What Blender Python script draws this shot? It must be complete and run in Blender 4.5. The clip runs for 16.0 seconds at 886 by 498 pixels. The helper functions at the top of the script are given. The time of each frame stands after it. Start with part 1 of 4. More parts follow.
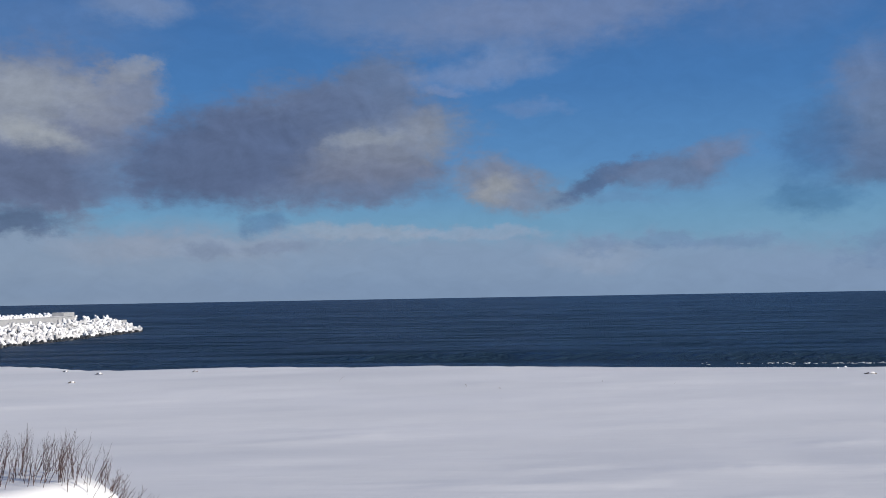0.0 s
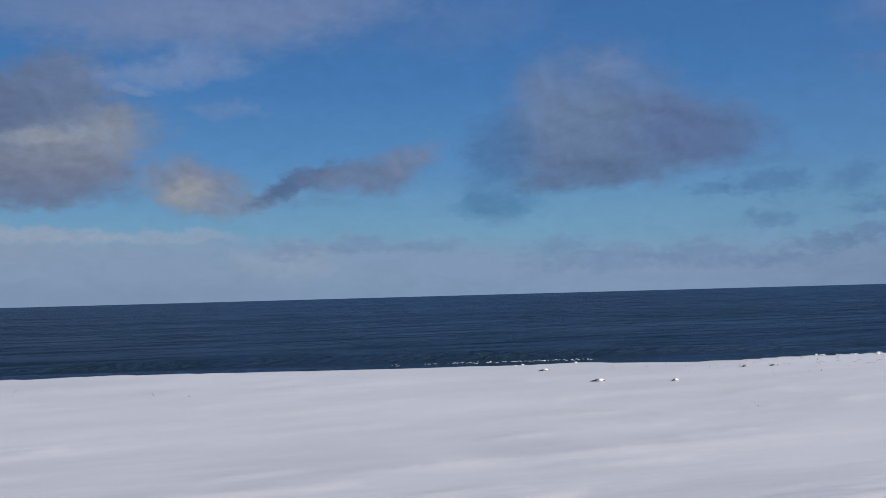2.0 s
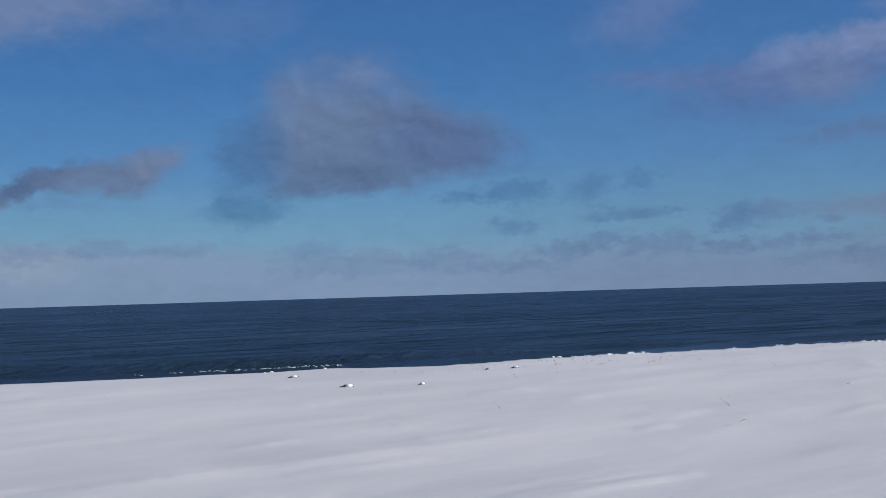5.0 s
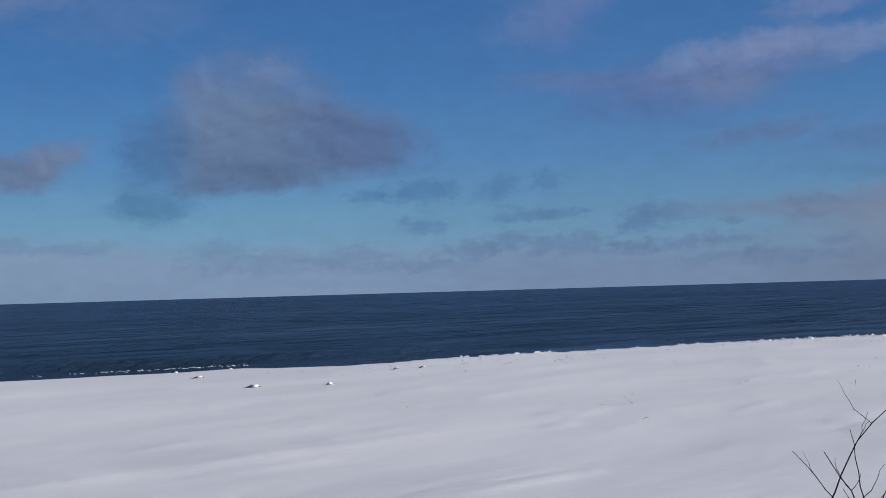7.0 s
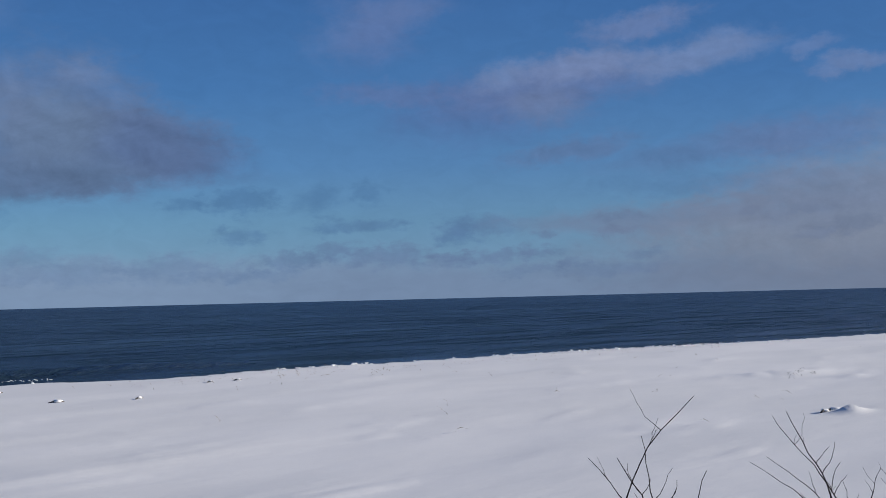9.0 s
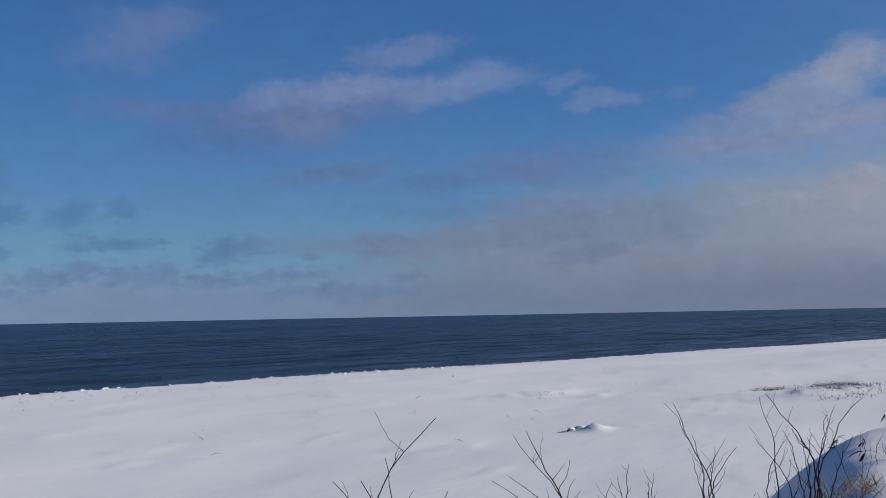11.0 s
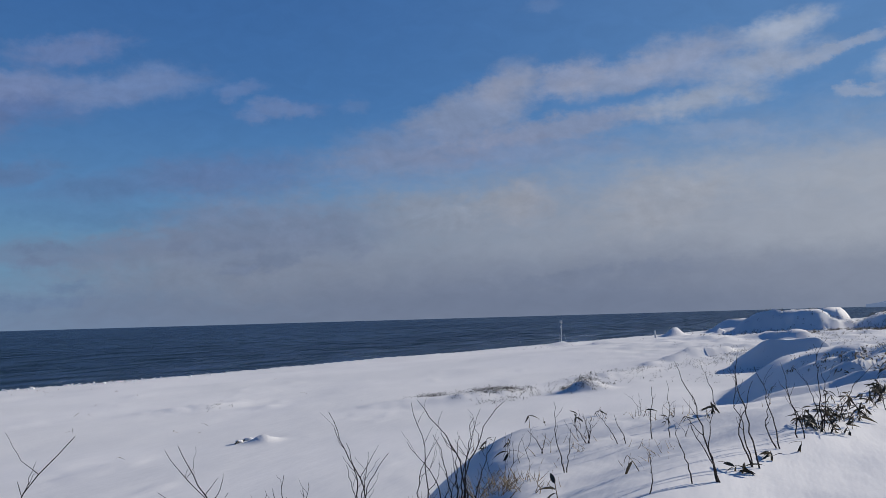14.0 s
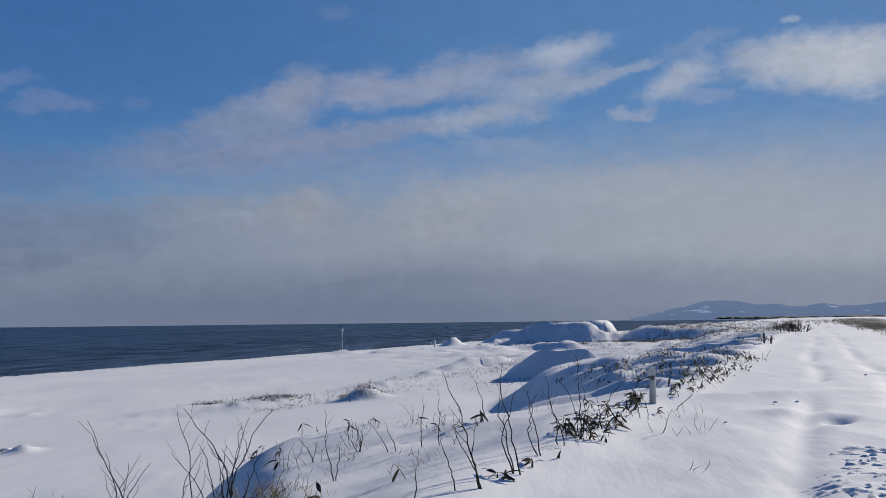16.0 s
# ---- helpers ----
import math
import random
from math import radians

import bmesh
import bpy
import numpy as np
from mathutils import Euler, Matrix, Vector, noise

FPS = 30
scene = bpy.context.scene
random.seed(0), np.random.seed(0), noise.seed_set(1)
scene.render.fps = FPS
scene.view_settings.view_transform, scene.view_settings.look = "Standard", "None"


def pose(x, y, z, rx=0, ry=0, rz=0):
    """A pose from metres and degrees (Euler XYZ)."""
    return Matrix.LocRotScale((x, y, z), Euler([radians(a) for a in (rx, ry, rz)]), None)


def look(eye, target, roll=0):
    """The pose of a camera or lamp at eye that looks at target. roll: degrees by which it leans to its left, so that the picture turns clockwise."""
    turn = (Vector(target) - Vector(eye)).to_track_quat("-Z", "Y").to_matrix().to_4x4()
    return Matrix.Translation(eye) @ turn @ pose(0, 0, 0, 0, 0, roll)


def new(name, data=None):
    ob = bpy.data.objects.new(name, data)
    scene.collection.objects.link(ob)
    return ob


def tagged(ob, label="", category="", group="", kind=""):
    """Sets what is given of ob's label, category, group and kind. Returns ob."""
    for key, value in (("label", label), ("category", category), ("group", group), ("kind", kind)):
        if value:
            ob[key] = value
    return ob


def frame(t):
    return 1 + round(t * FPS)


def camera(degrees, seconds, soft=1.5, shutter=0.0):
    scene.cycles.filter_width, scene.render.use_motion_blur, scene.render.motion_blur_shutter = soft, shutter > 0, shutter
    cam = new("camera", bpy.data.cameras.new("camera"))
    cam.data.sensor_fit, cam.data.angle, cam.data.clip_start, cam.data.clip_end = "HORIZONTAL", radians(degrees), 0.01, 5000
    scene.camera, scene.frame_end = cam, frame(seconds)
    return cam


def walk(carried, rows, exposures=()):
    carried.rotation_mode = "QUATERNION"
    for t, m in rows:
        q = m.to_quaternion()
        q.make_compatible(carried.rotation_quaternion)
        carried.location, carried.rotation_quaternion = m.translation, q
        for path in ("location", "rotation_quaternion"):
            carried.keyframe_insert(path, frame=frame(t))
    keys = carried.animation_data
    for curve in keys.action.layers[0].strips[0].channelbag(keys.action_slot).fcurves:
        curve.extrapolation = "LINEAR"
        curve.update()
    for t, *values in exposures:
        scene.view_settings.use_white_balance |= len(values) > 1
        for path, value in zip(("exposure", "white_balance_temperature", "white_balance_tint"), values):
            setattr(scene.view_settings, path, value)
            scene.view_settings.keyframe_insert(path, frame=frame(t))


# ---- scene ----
cam = camera(44.70, 16.0, soft=0.8)
PATH = [
    (0, pose(0.000, 0.500, 9.0, 92.51, 1.00, -0.00)),
    (0.5, pose(0.032, 0.499, 9.0, 92.47, 1.09, -3.66)),
    (1, pose(0.069, 0.495, 9.0, 92.40, 1.28, -7.97)),
    (1.5, pose(0.109, 0.488, 9.0, 92.40, 1.39, -12.55)),
    (2, pose(0.139, 0.480, 9.0, 92.39, 1.57, -16.16)),
    (2.5, pose(0.162, 0.473, 9.0, 92.42, 1.63, -18.88)),
    (3, pose(0.191, 0.462, 9.0, 92.39, 1.71, -22.47)),
    (3.5, pose(0.213, 0.452, 9.0, 92.38, 1.65, -25.25)),
    (4, pose(0.227, 0.445, 9.0, 92.37, 1.70, -27.00)),
    (6.5, pose(0.269, 0.421, 9.0, 92.22, 1.66, -32.57)),
    (7, pose(0.281, 0.414, 9.0, 92.17, 1.63, -34.17)),
    (7.5, pose(0.295, 0.404, 9.0, 92.20, 1.56, -36.14)),
    (8, pose(0.310, 0.393, 9.0, 92.28, 1.53, -38.26)),
    (8.5, pose(0.329, 0.377, 9.0, 92.34, 1.49, -41.07)),
    (9, pose(0.346, 0.361, 9.0, 92.53, 1.41, -43.78)),
    (9.5, pose(0.370, 0.336, 9.0, 93.05, 1.22, -47.77)),
    (12, pose(0.435, 0.246, 9.0, 93.37, 1.24, -60.51)),
    (12.5, pose(0.446, 0.227, 9.0, 93.46, 1.35, -63.04)),
    (13, pose(0.458, 0.202, 9.0, 93.48, 1.42, -66.23)),
    (13.5, pose(0.469, 0.174, 9.0, 93.56, 1.55, -69.66)),
    (14, pose(0.480, 0.141, 9.0, 93.60, 1.63, -73.59)),
    (14.5, pose(0.489, 0.106, 9.0, 93.63, 1.52, -77.75)),
    (15, pose(0.494, 0.079, 9.0, 93.63, 1.20, -80.89)),
    (15.5, pose(0.496, 0.059, 9.0, 93.66, 0.80, -83.17)),
    (16, pose(0.498, 0.043, 9.0, 93.80, 0.65, -85.11)),
]
walk(cam, PATH, [(0, 0.2, 6430, 10), (9, 0.15, 6450, 10), (16, 0.12, 6500, 10)])

# ---- sky and sun ----
SUN_AZ, SUN_EL = 119.0, 16.0    # clockwise from +y, above the horizon
SKY_STRENGTH = 0.1

world = bpy.data.worlds.new("sky")
scene.world = world
world.use_nodes = True
wt = world.node_tree
wt.nodes.clear()


def node(tree, kind, inputs=(), **props):
    n = tree.nodes.new(kind)
    for key, value in props.items():
        setattr(n, key, value)
    for key, value in (inputs.items() if hasattr(inputs, "items") else enumerate(inputs)):
        if value is None:
            continue
        if isinstance(value, bpy.types.NodeSocket):
            tree.links.new(value, n.inputs[key])
        else:
            n.inputs[key].default_value = value
    return n


def calc(tree, op, a, b=None, c=None):
    return node(tree, "ShaderNodeMath", (a, b, c), operation=op).outputs[0]


def srgb(*rgb):
    return tuple((v / 255 / 12.92) if v < 10.3 else ((v / 255 + 0.055) / 1.055) ** 2.4 for v in rgb)


way = node(wt, "ShaderNodeSeparateXYZ", (node(wt, "ShaderNodeTexCoord").outputs["Generated"],))
azimuth = calc(wt, "MULTIPLY", calc(wt, "ARCTAN2", way.outputs[0], way.outputs[1]), 57.29578)
height_angle = calc(wt, "MULTIPLY", calc(wt, "ARCSINE", way.outputs[2]), 57.29578)
angles = node(wt, "ShaderNodeCombineXYZ", (azimuth, height_angle, 0.0)).outputs[0]
stretched = node(wt, "ShaderNodeVectorMath", (angles, (0.55, 1.0, 1.0)), operation="MULTIPLY").outputs[0]
swirl = node(wt, "ShaderNodeVectorMath", (angles, (0.75, 1.0, 1.0)), operation="MULTIPLY").outputs[0]
billow = node(wt, "ShaderNodeTexNoise", {"Vector": swirl, "Scale": 0.42, "Detail": 9.0, "Roughness": 0.66})
shift = node(wt, "ShaderNodeVectorMath", (billow.outputs["Color"], (0.5, 0.5, 0.5)), operation="SUBTRACT").outputs[0]
shift = node(wt, "ShaderNodeVectorMath", (shift, (3.4, 2.1, 0.0)), operation="MULTIPLY").outputs[0]
place = node(wt, "ShaderNodeVectorMath", (angles, shift), operation="ADD").outputs[0]
ragged = node(wt, "ShaderNodeTexNoise", {"Vector": stretched, "Scale": 0.9, "Detail": 6.0, "Roughness": 0.6}).outputs[0]
tattered = node(wt, "ShaderNodeTexNoise", {"Vector": stretched, "Scale": 2.2, "Detail": 6.0, "Roughness": 0.6}).outputs[0]
ragged = calc(wt, "MULTIPLY_ADD", tattered, 0.45, calc(wt, "MULTIPLY", ragged, 0.62))
streak = node(wt, "ShaderNodeVectorMath", (angles, (0.6, 1.2, 1.0)), operation="MULTIPLY").outputs[0]
streak = node(wt, "ShaderNodeTexNoise", {"Vector": streak, "Scale": 0.9, "Detail": 6.0, "Roughness": 0.6, "Distortion": 0.8}).outputs[0]
sky = node(wt, "ShaderNodeTexSky", sky_type="NISHITA", sun_disc=False, sun_elevation=radians(SUN_EL),
           sun_rotation=radians(SUN_AZ), altitude=10.0, air_density=1.0, dust_density=0.3, ozone_density=2.5)
clear = node(wt, "ShaderNodeValToRGB", (calc(wt, "DIVIDE", height_angle, 90.0),))
stops = ((0.0, (126, 160, 188)), (4.0, (105, 152, 187)), (7.0, (84, 135, 187)), (11.0, (67, 118, 176)), (16.0, (59, 105, 164)), (30.0, (40, 76, 130)), (90.0, (30, 58, 110)))
while len(clear.color_ramp.elements) < len(stops):
    clear.color_ramp.elements.new(0.5)
for e, (at, rgb) in zip(clear.color_ramp.elements, stops):
    e.position, e.color = at / 90, (*[v / SKY_STRENGTH * 0.1 for v in srgb(*rgb)], 1.0)
deep = node(wt, "ShaderNodeVectorMath", (clear.outputs[0], (10.0, 10.0, 10.0)), operation="MULTIPLY").outputs[0]
painted = node(wt, "ShaderNodeMix", {0: 0.94, 6: sky.outputs[0], 7: deep}, data_type="RGBA").outputs[2]


covered = calc(wt, "MULTIPLY", ragged, 0.0)


def cloud(az, el, wide, tall, tilt, cover, soft, rough, r, g, b):
    """One soft cloud at an azimuth and elevation, its half sizes in degrees, laid over what is behind it."""
    global painted, covered
    if tall < 0.8 and rough >= 2.0:
        wide, cover = wide * 0.88, cover * 0.78
    if tall >= 0.62:
        soft = min(0.85, soft * 1.1)
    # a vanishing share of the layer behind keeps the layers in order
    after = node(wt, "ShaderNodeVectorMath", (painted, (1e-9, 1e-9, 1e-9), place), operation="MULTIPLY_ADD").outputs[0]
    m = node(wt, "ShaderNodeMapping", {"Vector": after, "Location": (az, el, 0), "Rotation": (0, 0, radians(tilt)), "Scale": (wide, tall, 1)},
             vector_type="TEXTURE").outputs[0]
    reach = node(wt, "ShaderNodeVectorMath", (m,), operation="LENGTH").outputs["Value"]
    reach = calc(wt, "MULTIPLY_ADD", tattered if tall < 0.62 else ragged, rough, reach)
    mask = node(wt, "ShaderNodeMapRange", {0: reach, 1: 1 - soft + rough / 2, 2: 1 + soft + rough / 2, 3: cover, 4: 0.0}, interpolation_type="SMOOTHSTEP").outputs[0]
    colour = tuple(v / SKY_STRENGTH for v in srgb(r, g, b)) + (1.0,)
    painted = node(wt, "ShaderNodeMix", {0: mask, 6: painted, 7: colour}, data_type="RGBA").outputs[2]
    if wide < 8:
        covered = calc(wt, "MAXIMUM", covered, mask)


# thin haze towards the sun
cloud(100.59, 12.72, 24.04, 9.92, -1, 0.38, 0.8, 0.3, 111, 152, 198)
# faint veils over the open sea
cloud(50.0, 5.0, 17.0, 7.0, 0, 0.28, 0.8, 0.4, 84, 116, 156)
cloud(68.0, 14.0, 14.0, 5.0, 0, 0.32, 0.8, 0.3, 52, 98, 158)
# grey bank along the horizon, and the broad pale mass over the coast
cloud(-14.22, 1.25, 27.04, 2.55, -1, 0.85, 0.3, 0.5, 135, 151, 175)
cloud(10.87, 0.54, 21.03, 2.25, -1, 0.85, 0.3, 0.5, 129, 151, 179)
cloud(34.67, 0.18, 21.03, 1.86, -2, 0.8, 0.35, 0.5, 127, 149, 179)
cloud(50.23, -0.01, 18.03, 1.80, -1, 0.65, 0.4, 0.5, 113, 133, 163)
cloud(64.38, 0.77, 12.62, 3.91, -1, 0.68, 0.4, 0.7, 114, 129, 156)
cloud(76.83, 2.04, 15.63, 4.36, -1, 0.86, 0.5, 0.7, 125, 137, 158)
cloud(96.02, 2.75, 24.04, 5.26, -3, 0.9, 0.6, 0.5, 149, 157, 173)
cloud(105.76, 3.07, 15.02, 5.26, -1, 0.8, 0.7, 0.4, 165, 171, 183)
cloud(88.59, 0.79, 24.04, 2.25, -1, 0.75, 0.5, 0.4, 118, 129, 152)
cloud(76.77, 0.44, 18.03, 1.20, -1, 0.5, 0.6, 0.4, 105, 118, 144)
cloud(105.69, 1.11, 12.02, 1.20, -1, 0.5, 0.7, 0.3, 139, 148, 166)
cloud(-8.46, 0.28, 27.04, 0.84, -1, 0.4, 0.7, 0.3, 115, 137, 167)
# bright crowns along the top of the bank
cloud(-4.27, 3.36, 3.61, 0.42, -1, 0.6, 0.5, 1.2, 153, 165, 183)
cloud(2.04, 3.34, 3.31, 0.36, -1, 0.55, 0.5, 1.2, 150, 163, 185)
cloud(-11.93, 2.84, 4.51, 0.60, -1, 0.5, 0.5, 1.2, 145, 157, 177)
cloud(7.98, 1.93, 2.70, 0.72, -1, 0.45, 0.5, 1.2, 147, 161, 183)
cloud(-17.00, 2.72, 2.70, 0.75, -1, 0.45, 0.5, 1.2, 145, 155, 173)
cloud(-12.22, 2.69, 1.20, 0.42, -1, 0.5, 0.5, 1, 115, 131, 158)
cloud(-8.73, 2.66, 1.80, 0.30, -1, 0.5, 0.5, 1, 120, 136, 163)
# the broken cloud over the breakwater
cloud(-20.77, 8.33, 5.56, 4.21, -1, 0.95, 0.3, 1, 113, 122, 147)
cloud(-16.56, 10.44, 2.25, 1.65, 34, 0.85, 0.3, 1, 127, 136, 157)
cloud(-21.29, 10.38, 3.31, 1.38, -1, 0.8, 0.6, 1.1, 149, 157, 169)
cloud(-20.90, 8.38, 2.40, 0.72, -11, 0.75, 0.6, 1.2, 163, 169, 175)
cloud(-20.77, 6.23, 3.91, 1.65, -1, 0.9, 0.35, 0.9, 95, 109, 139)
cloud(-17.12, 6.73, 1.65, 1.65, -1, 0.45, 0.5, 1.4, 100, 126, 163)
cloud(-21.55, 3.85, 2.25, 0.72, -1, 0.9, 0.35, 0.9, 87, 105, 135)
cloud(-15.85, 11.83, 1.35, 0.60, 19, 0.6, 0.5, 1, 145, 153, 168)
# the large dark cloud
cloud(-6.59, 8.14, 7.51, 3.16, 5, 0.95, 0.25, 0.9, 108, 122, 150)
cloud(-3.86, 10.79, 2.85, 1.95, 19, 0.9, 0.3, 1, 101, 119, 151)
cloud(-11.31, 7.68, 5.11, 2.55, 5, 0.92, 0.35, 0.8, 88, 104, 137)
cloud(-7.18, 9.32, 3.61, 1.80, 17, 0.65, 0.5, 0.8, 90, 107, 141)
cloud(-13.62, 6.49, 2.70, 1.35, -1, 0.8, 0.4, 0.9, 88, 104, 136)
cloud(-3.62, 6.79, 3.91, 1.65, -1, 0.85, 0.4, 0.9, 111, 120, 143)
cloud(-2.69, 8.27, 3.31, 1.08, 7, 0.42, 0.7, 1.2, 139, 148, 163)
cloud(-3.89, 8.49, 1.80, 0.42, 4, 0.45, 0.7, 1.3, 153, 161, 172)
cloud(-0.42, 8.54, 1.20, 1.02, -1, 0.55, 0.7, 1.1, 135, 143, 157)
cloud(-4.84, 5.61, 4.51, 0.60, -1, 0.55, 0.6, 1, 99, 117, 149)
cloud(-9.16, 4.00, 1.26, 0.54, -1, 0.6, 0.5, 1.5, 91, 123, 161)
# small clouds beside it
cloud(3.30, 5.93, 2.55, 1.44, -11, 0.9, 0.35, 1, 123, 132, 153)
cloud(2.99, 5.63, 1.35, 0.78, 9, 0.8, 0.5, 1, 149, 154, 161)
cloud(5.38, 5.13, 2.10, 0.54, -1, 0.7, 0.5, 1, 117, 133, 158)
cloud(8.82, 6.07, 2.55, 0.60, 21, 0.9, 0.4, 0.9, 83, 105, 141)
cloud(12.03, 6.33, 3.31, 0.90, 7, 0.85, 0.4, 0.9, 102, 120, 152)
cloud(14.49, 7.09, 1.50, 0.72, 14, 0.75, 0.5, 1, 112, 126, 156)
cloud(9.52, 4.86, 2.10, 0.24, -1, 0.4, 0.6, 1, 100, 131, 168)
# thin high streaks
cloud(2.21, 11.79, 3.91, 0.66, 7, 0.6, 0.6, 1.3, 123, 143, 181)
cloud(3.89, 12.70, 1.50, 0.66, 9, 0.35, 0.6, 1.3, 120, 143, 181)
cloud(4.88, 9.95, 1.65, 0.36, -1, 0.4, 0.6, 1.3, 115, 139, 181)
cloud(0.37, 10.74, 0.84, 0.27, -1, 0.5, 0.6, 1.3, 125, 143, 181)
cloud(-1.68, 14.84, 8.11, 1.65, -4, 0.6, 0.6, 1.1, 115, 134, 169)
cloud(6.79, 14.81, 7.51, 1.14, 4, 0.6, 0.6, 1.1, 115, 134, 171)
cloud(-15.55, 15.02, 2.25, 0.84, -1, 0.6, 0.6, 1.1, 133, 149, 179)
cloud(-20.23, 13.86, 4.51, 1.80, -1, 0.4, 0.7, 1.1, 100, 126, 168)
cloud(18.31, 14.35, 3.91, 1.35, 8, 0.35, 0.7, 1.2, 98, 126, 172)
cloud(5.73, 14.54, 7.51, 1.50, 3, 0.5, 0.6, 1.1, 113, 131, 168)
cloud(40.10, 13.97, 3.00, 0.96, 13, 0.5, 0.6, 1.2, 102, 125, 171)
# the broad soft cloud
cloud(24.38, 10.35, 3.76, 2.40, -2, 0.8, 0.45, 1, 98, 122, 162)
cloud(25.36, 7.95, 6.46, 2.25, 2, 0.9, 0.35, 0.9, 98, 118, 154)
cloud(29.89, 7.95, 3.76, 1.35, -10, 0.75, 0.45, 0.9, 88, 110, 150)
cloud(23.57, 8.60, 3.00, 2.10, -2, 0.75, 0.5, 0.9, 102, 124, 156)
cloud(24.26, 6.28, 3.76, 0.96, 6, 0.85, 0.45, 0.8, 90, 113, 147)
cloud(19.18, 7.34, 1.86, 1.95, -2, 0.6, 0.5, 1.1, 70, 110, 156)
cloud(18.97, 4.67, 2.16, 0.78, -2, 0.6, 0.5, 1.4, 74, 118, 159)
cloud(25.33, 11.94, 1.35, 0.66, -2, 0.45, 0.6, 1.1, 112, 132, 169)
cloud(21.81, 10.26, 1.50, 1.50, 38, 0.5, 0.6, 1, 108, 128, 164)
# tufts above the sea
cloud(33.08, 5.14, 1.82, 0.59, 2, 0.5249999999999999, 0.7, 2.8, 78, 118, 162)
cloud(37.18, 5.40, 1.06, 0.74, 2, 0.44999999999999996, 0.7, 2.8, 78, 118, 162)
cloud(39.77, 5.56, 0.99, 0.51, 2, 0.3375, 0.7, 2.8, 78, 118, 162)
cloud(39.42, 3.89, 2.64, 0.31, 2, 0.44999999999999996, 0.7, 2.8, 83, 119, 161)
cloud(33.31, 3.41, 1.19, 0.47, 2, 0.375, 0.7, 2.8, 83, 119, 161)
cloud(30.39, 4.95, 0.99, 0.35, 2, 0.3375, 0.7, 2.8, 78, 118, 162)
cloud(45.98, 3.50, 1.98, 0.55, 2, 0.5249999999999999, 0.7, 2.8, 85, 118, 160)
cloud(44.64, 3.20, 0.99, 0.47, 2, 0.44999999999999996, 0.7, 2.8, 85, 118, 160)
cloud(22.50, 2.58, 1.65, 0.43, 2, 0.55, 0.7, 2.4, 105, 131, 167)
cloud(24.58, 1.65, 3.97, 0.58, 2, 0.55, 0.7, 2.4, 105, 131, 167)
cloud(11.63, 2.59, 1.19, 0.40, 2, 0.55, 0.7, 2.4, 105, 131, 167)
cloud(14.80, 2.47, 2.97, 0.32, 2, 0.55, 0.7, 2.4, 105, 131, 167)
cloud(36.19, 2.06, 1.85, 0.43, 2, 0.55, 0.7, 2.4, 105, 131, 167)
cloud(40.48, 2.13, 2.64, 0.54, 2, 0.55, 0.7, 2.4, 107, 130, 166)
cloud(38.23, 2.57, 1.19, 0.32, 2, 0.55, 0.7, 2.4, 105, 131, 167)
cloud(29.39, 1.75, 2.31, 0.61, 2, 0.55, 0.7, 2.4, 105, 131, 167)
cloud(32.06, 1.42, 1.98, 0.43, 2, 0.55, 0.7, 2.4, 105, 131, 167)
cloud(46.44, 1.96, 2.15, 0.32, 2, 0.55, 0.7, 2.4, 107, 130, 166)
cloud(8.28, 2.45, 1.49, 0.36, 2, 0.55, 0.7, 2.4, 105, 131, 167)
cloud(34.42, 1.35, 1.98, 0.29, 2, 0.55, 0.7, 2.4, 105, 131, 167)
cloud(44.04, 1.75, 1.32, 0.29, 2, 0.55, 0.7, 2.4, 107, 130, 166)
# high band and its veils
cloud(46.62, 9.95, 4.81, 1.65, 5, 0.55, 0.6, 1, 86, 109, 159)
cloud(50.26, 10.98, 5.56, 1.26, 7, 0.75, 0.5, 1, 100, 119, 163)
cloud(51.78, 11.93, 2.70, 0.81, 7, 0.75, 0.5, 1, 120, 138, 179)
cloud(57.35, 12.15, 3.76, 0.84, 7, 0.75, 0.5, 1.1, 116, 137, 179)
cloud(47.58, 11.68, 1.38, 0.60, 14, 0.5, 0.8, 1, 126, 145, 185)
cloud(49.48, 9.84, 1.95, 0.96, -1, 0.6, 0.6, 1, 108, 126, 163)
cloud(41.20, 10.82, 3.00, 0.60, -1, 0.55, 0.6, 1.1, 100, 119, 165)
cloud(54.51, 13.78, 2.70, 0.60, 9, 0.65, 0.6, 1.1, 112, 130, 173)
cloud(40.51, 13.88, 2.25, 1.35, 19, 0.45, 0.7, 1.2, 97, 119, 168)
cloud(41.30, 15.25, 2.70, 0.66, -1, 0.45, 0.7, 1.2, 102, 123, 169)
cloud(63.22, 12.07, 1.20, 0.39, 4, 0.45, 0.6, 1.2, 107, 131, 178)
cloud(65.31, 11.04, 1.65, 0.45, 4, 0.55, 0.6, 1.2, 110, 132, 178)
cloud(50.75, 7.49, 3.00, 0.54, 7, 0.6, 0.6, 1.2, 96, 119, 159)
cloud(58.32, 7.29, 5.41, 0.72, 7, 0.55, 0.6, 1.2, 92, 119, 161)
cloud(63.05, 7.76, 4.21, 0.96, 4, 0.5, 0.6, 1.2, 102, 121, 163)
cloud(57.70, 5.64, 5.41, 0.54, 1, 0.35, 0.7, 1.2, 84, 119, 163)
cloud(64.02, 5.02, 5.11, 1.65, -1, 0.6, 0.6, 1, 118, 131, 161)
cloud(56.21, 3.90, 8.71, 0.78, 2, 0.7, 0.55, 1, 113, 128, 157)
cloud(61.78, 2.85, 6.61, 1.50, -1, 0.5, 0.6, 1, 127, 136, 156)
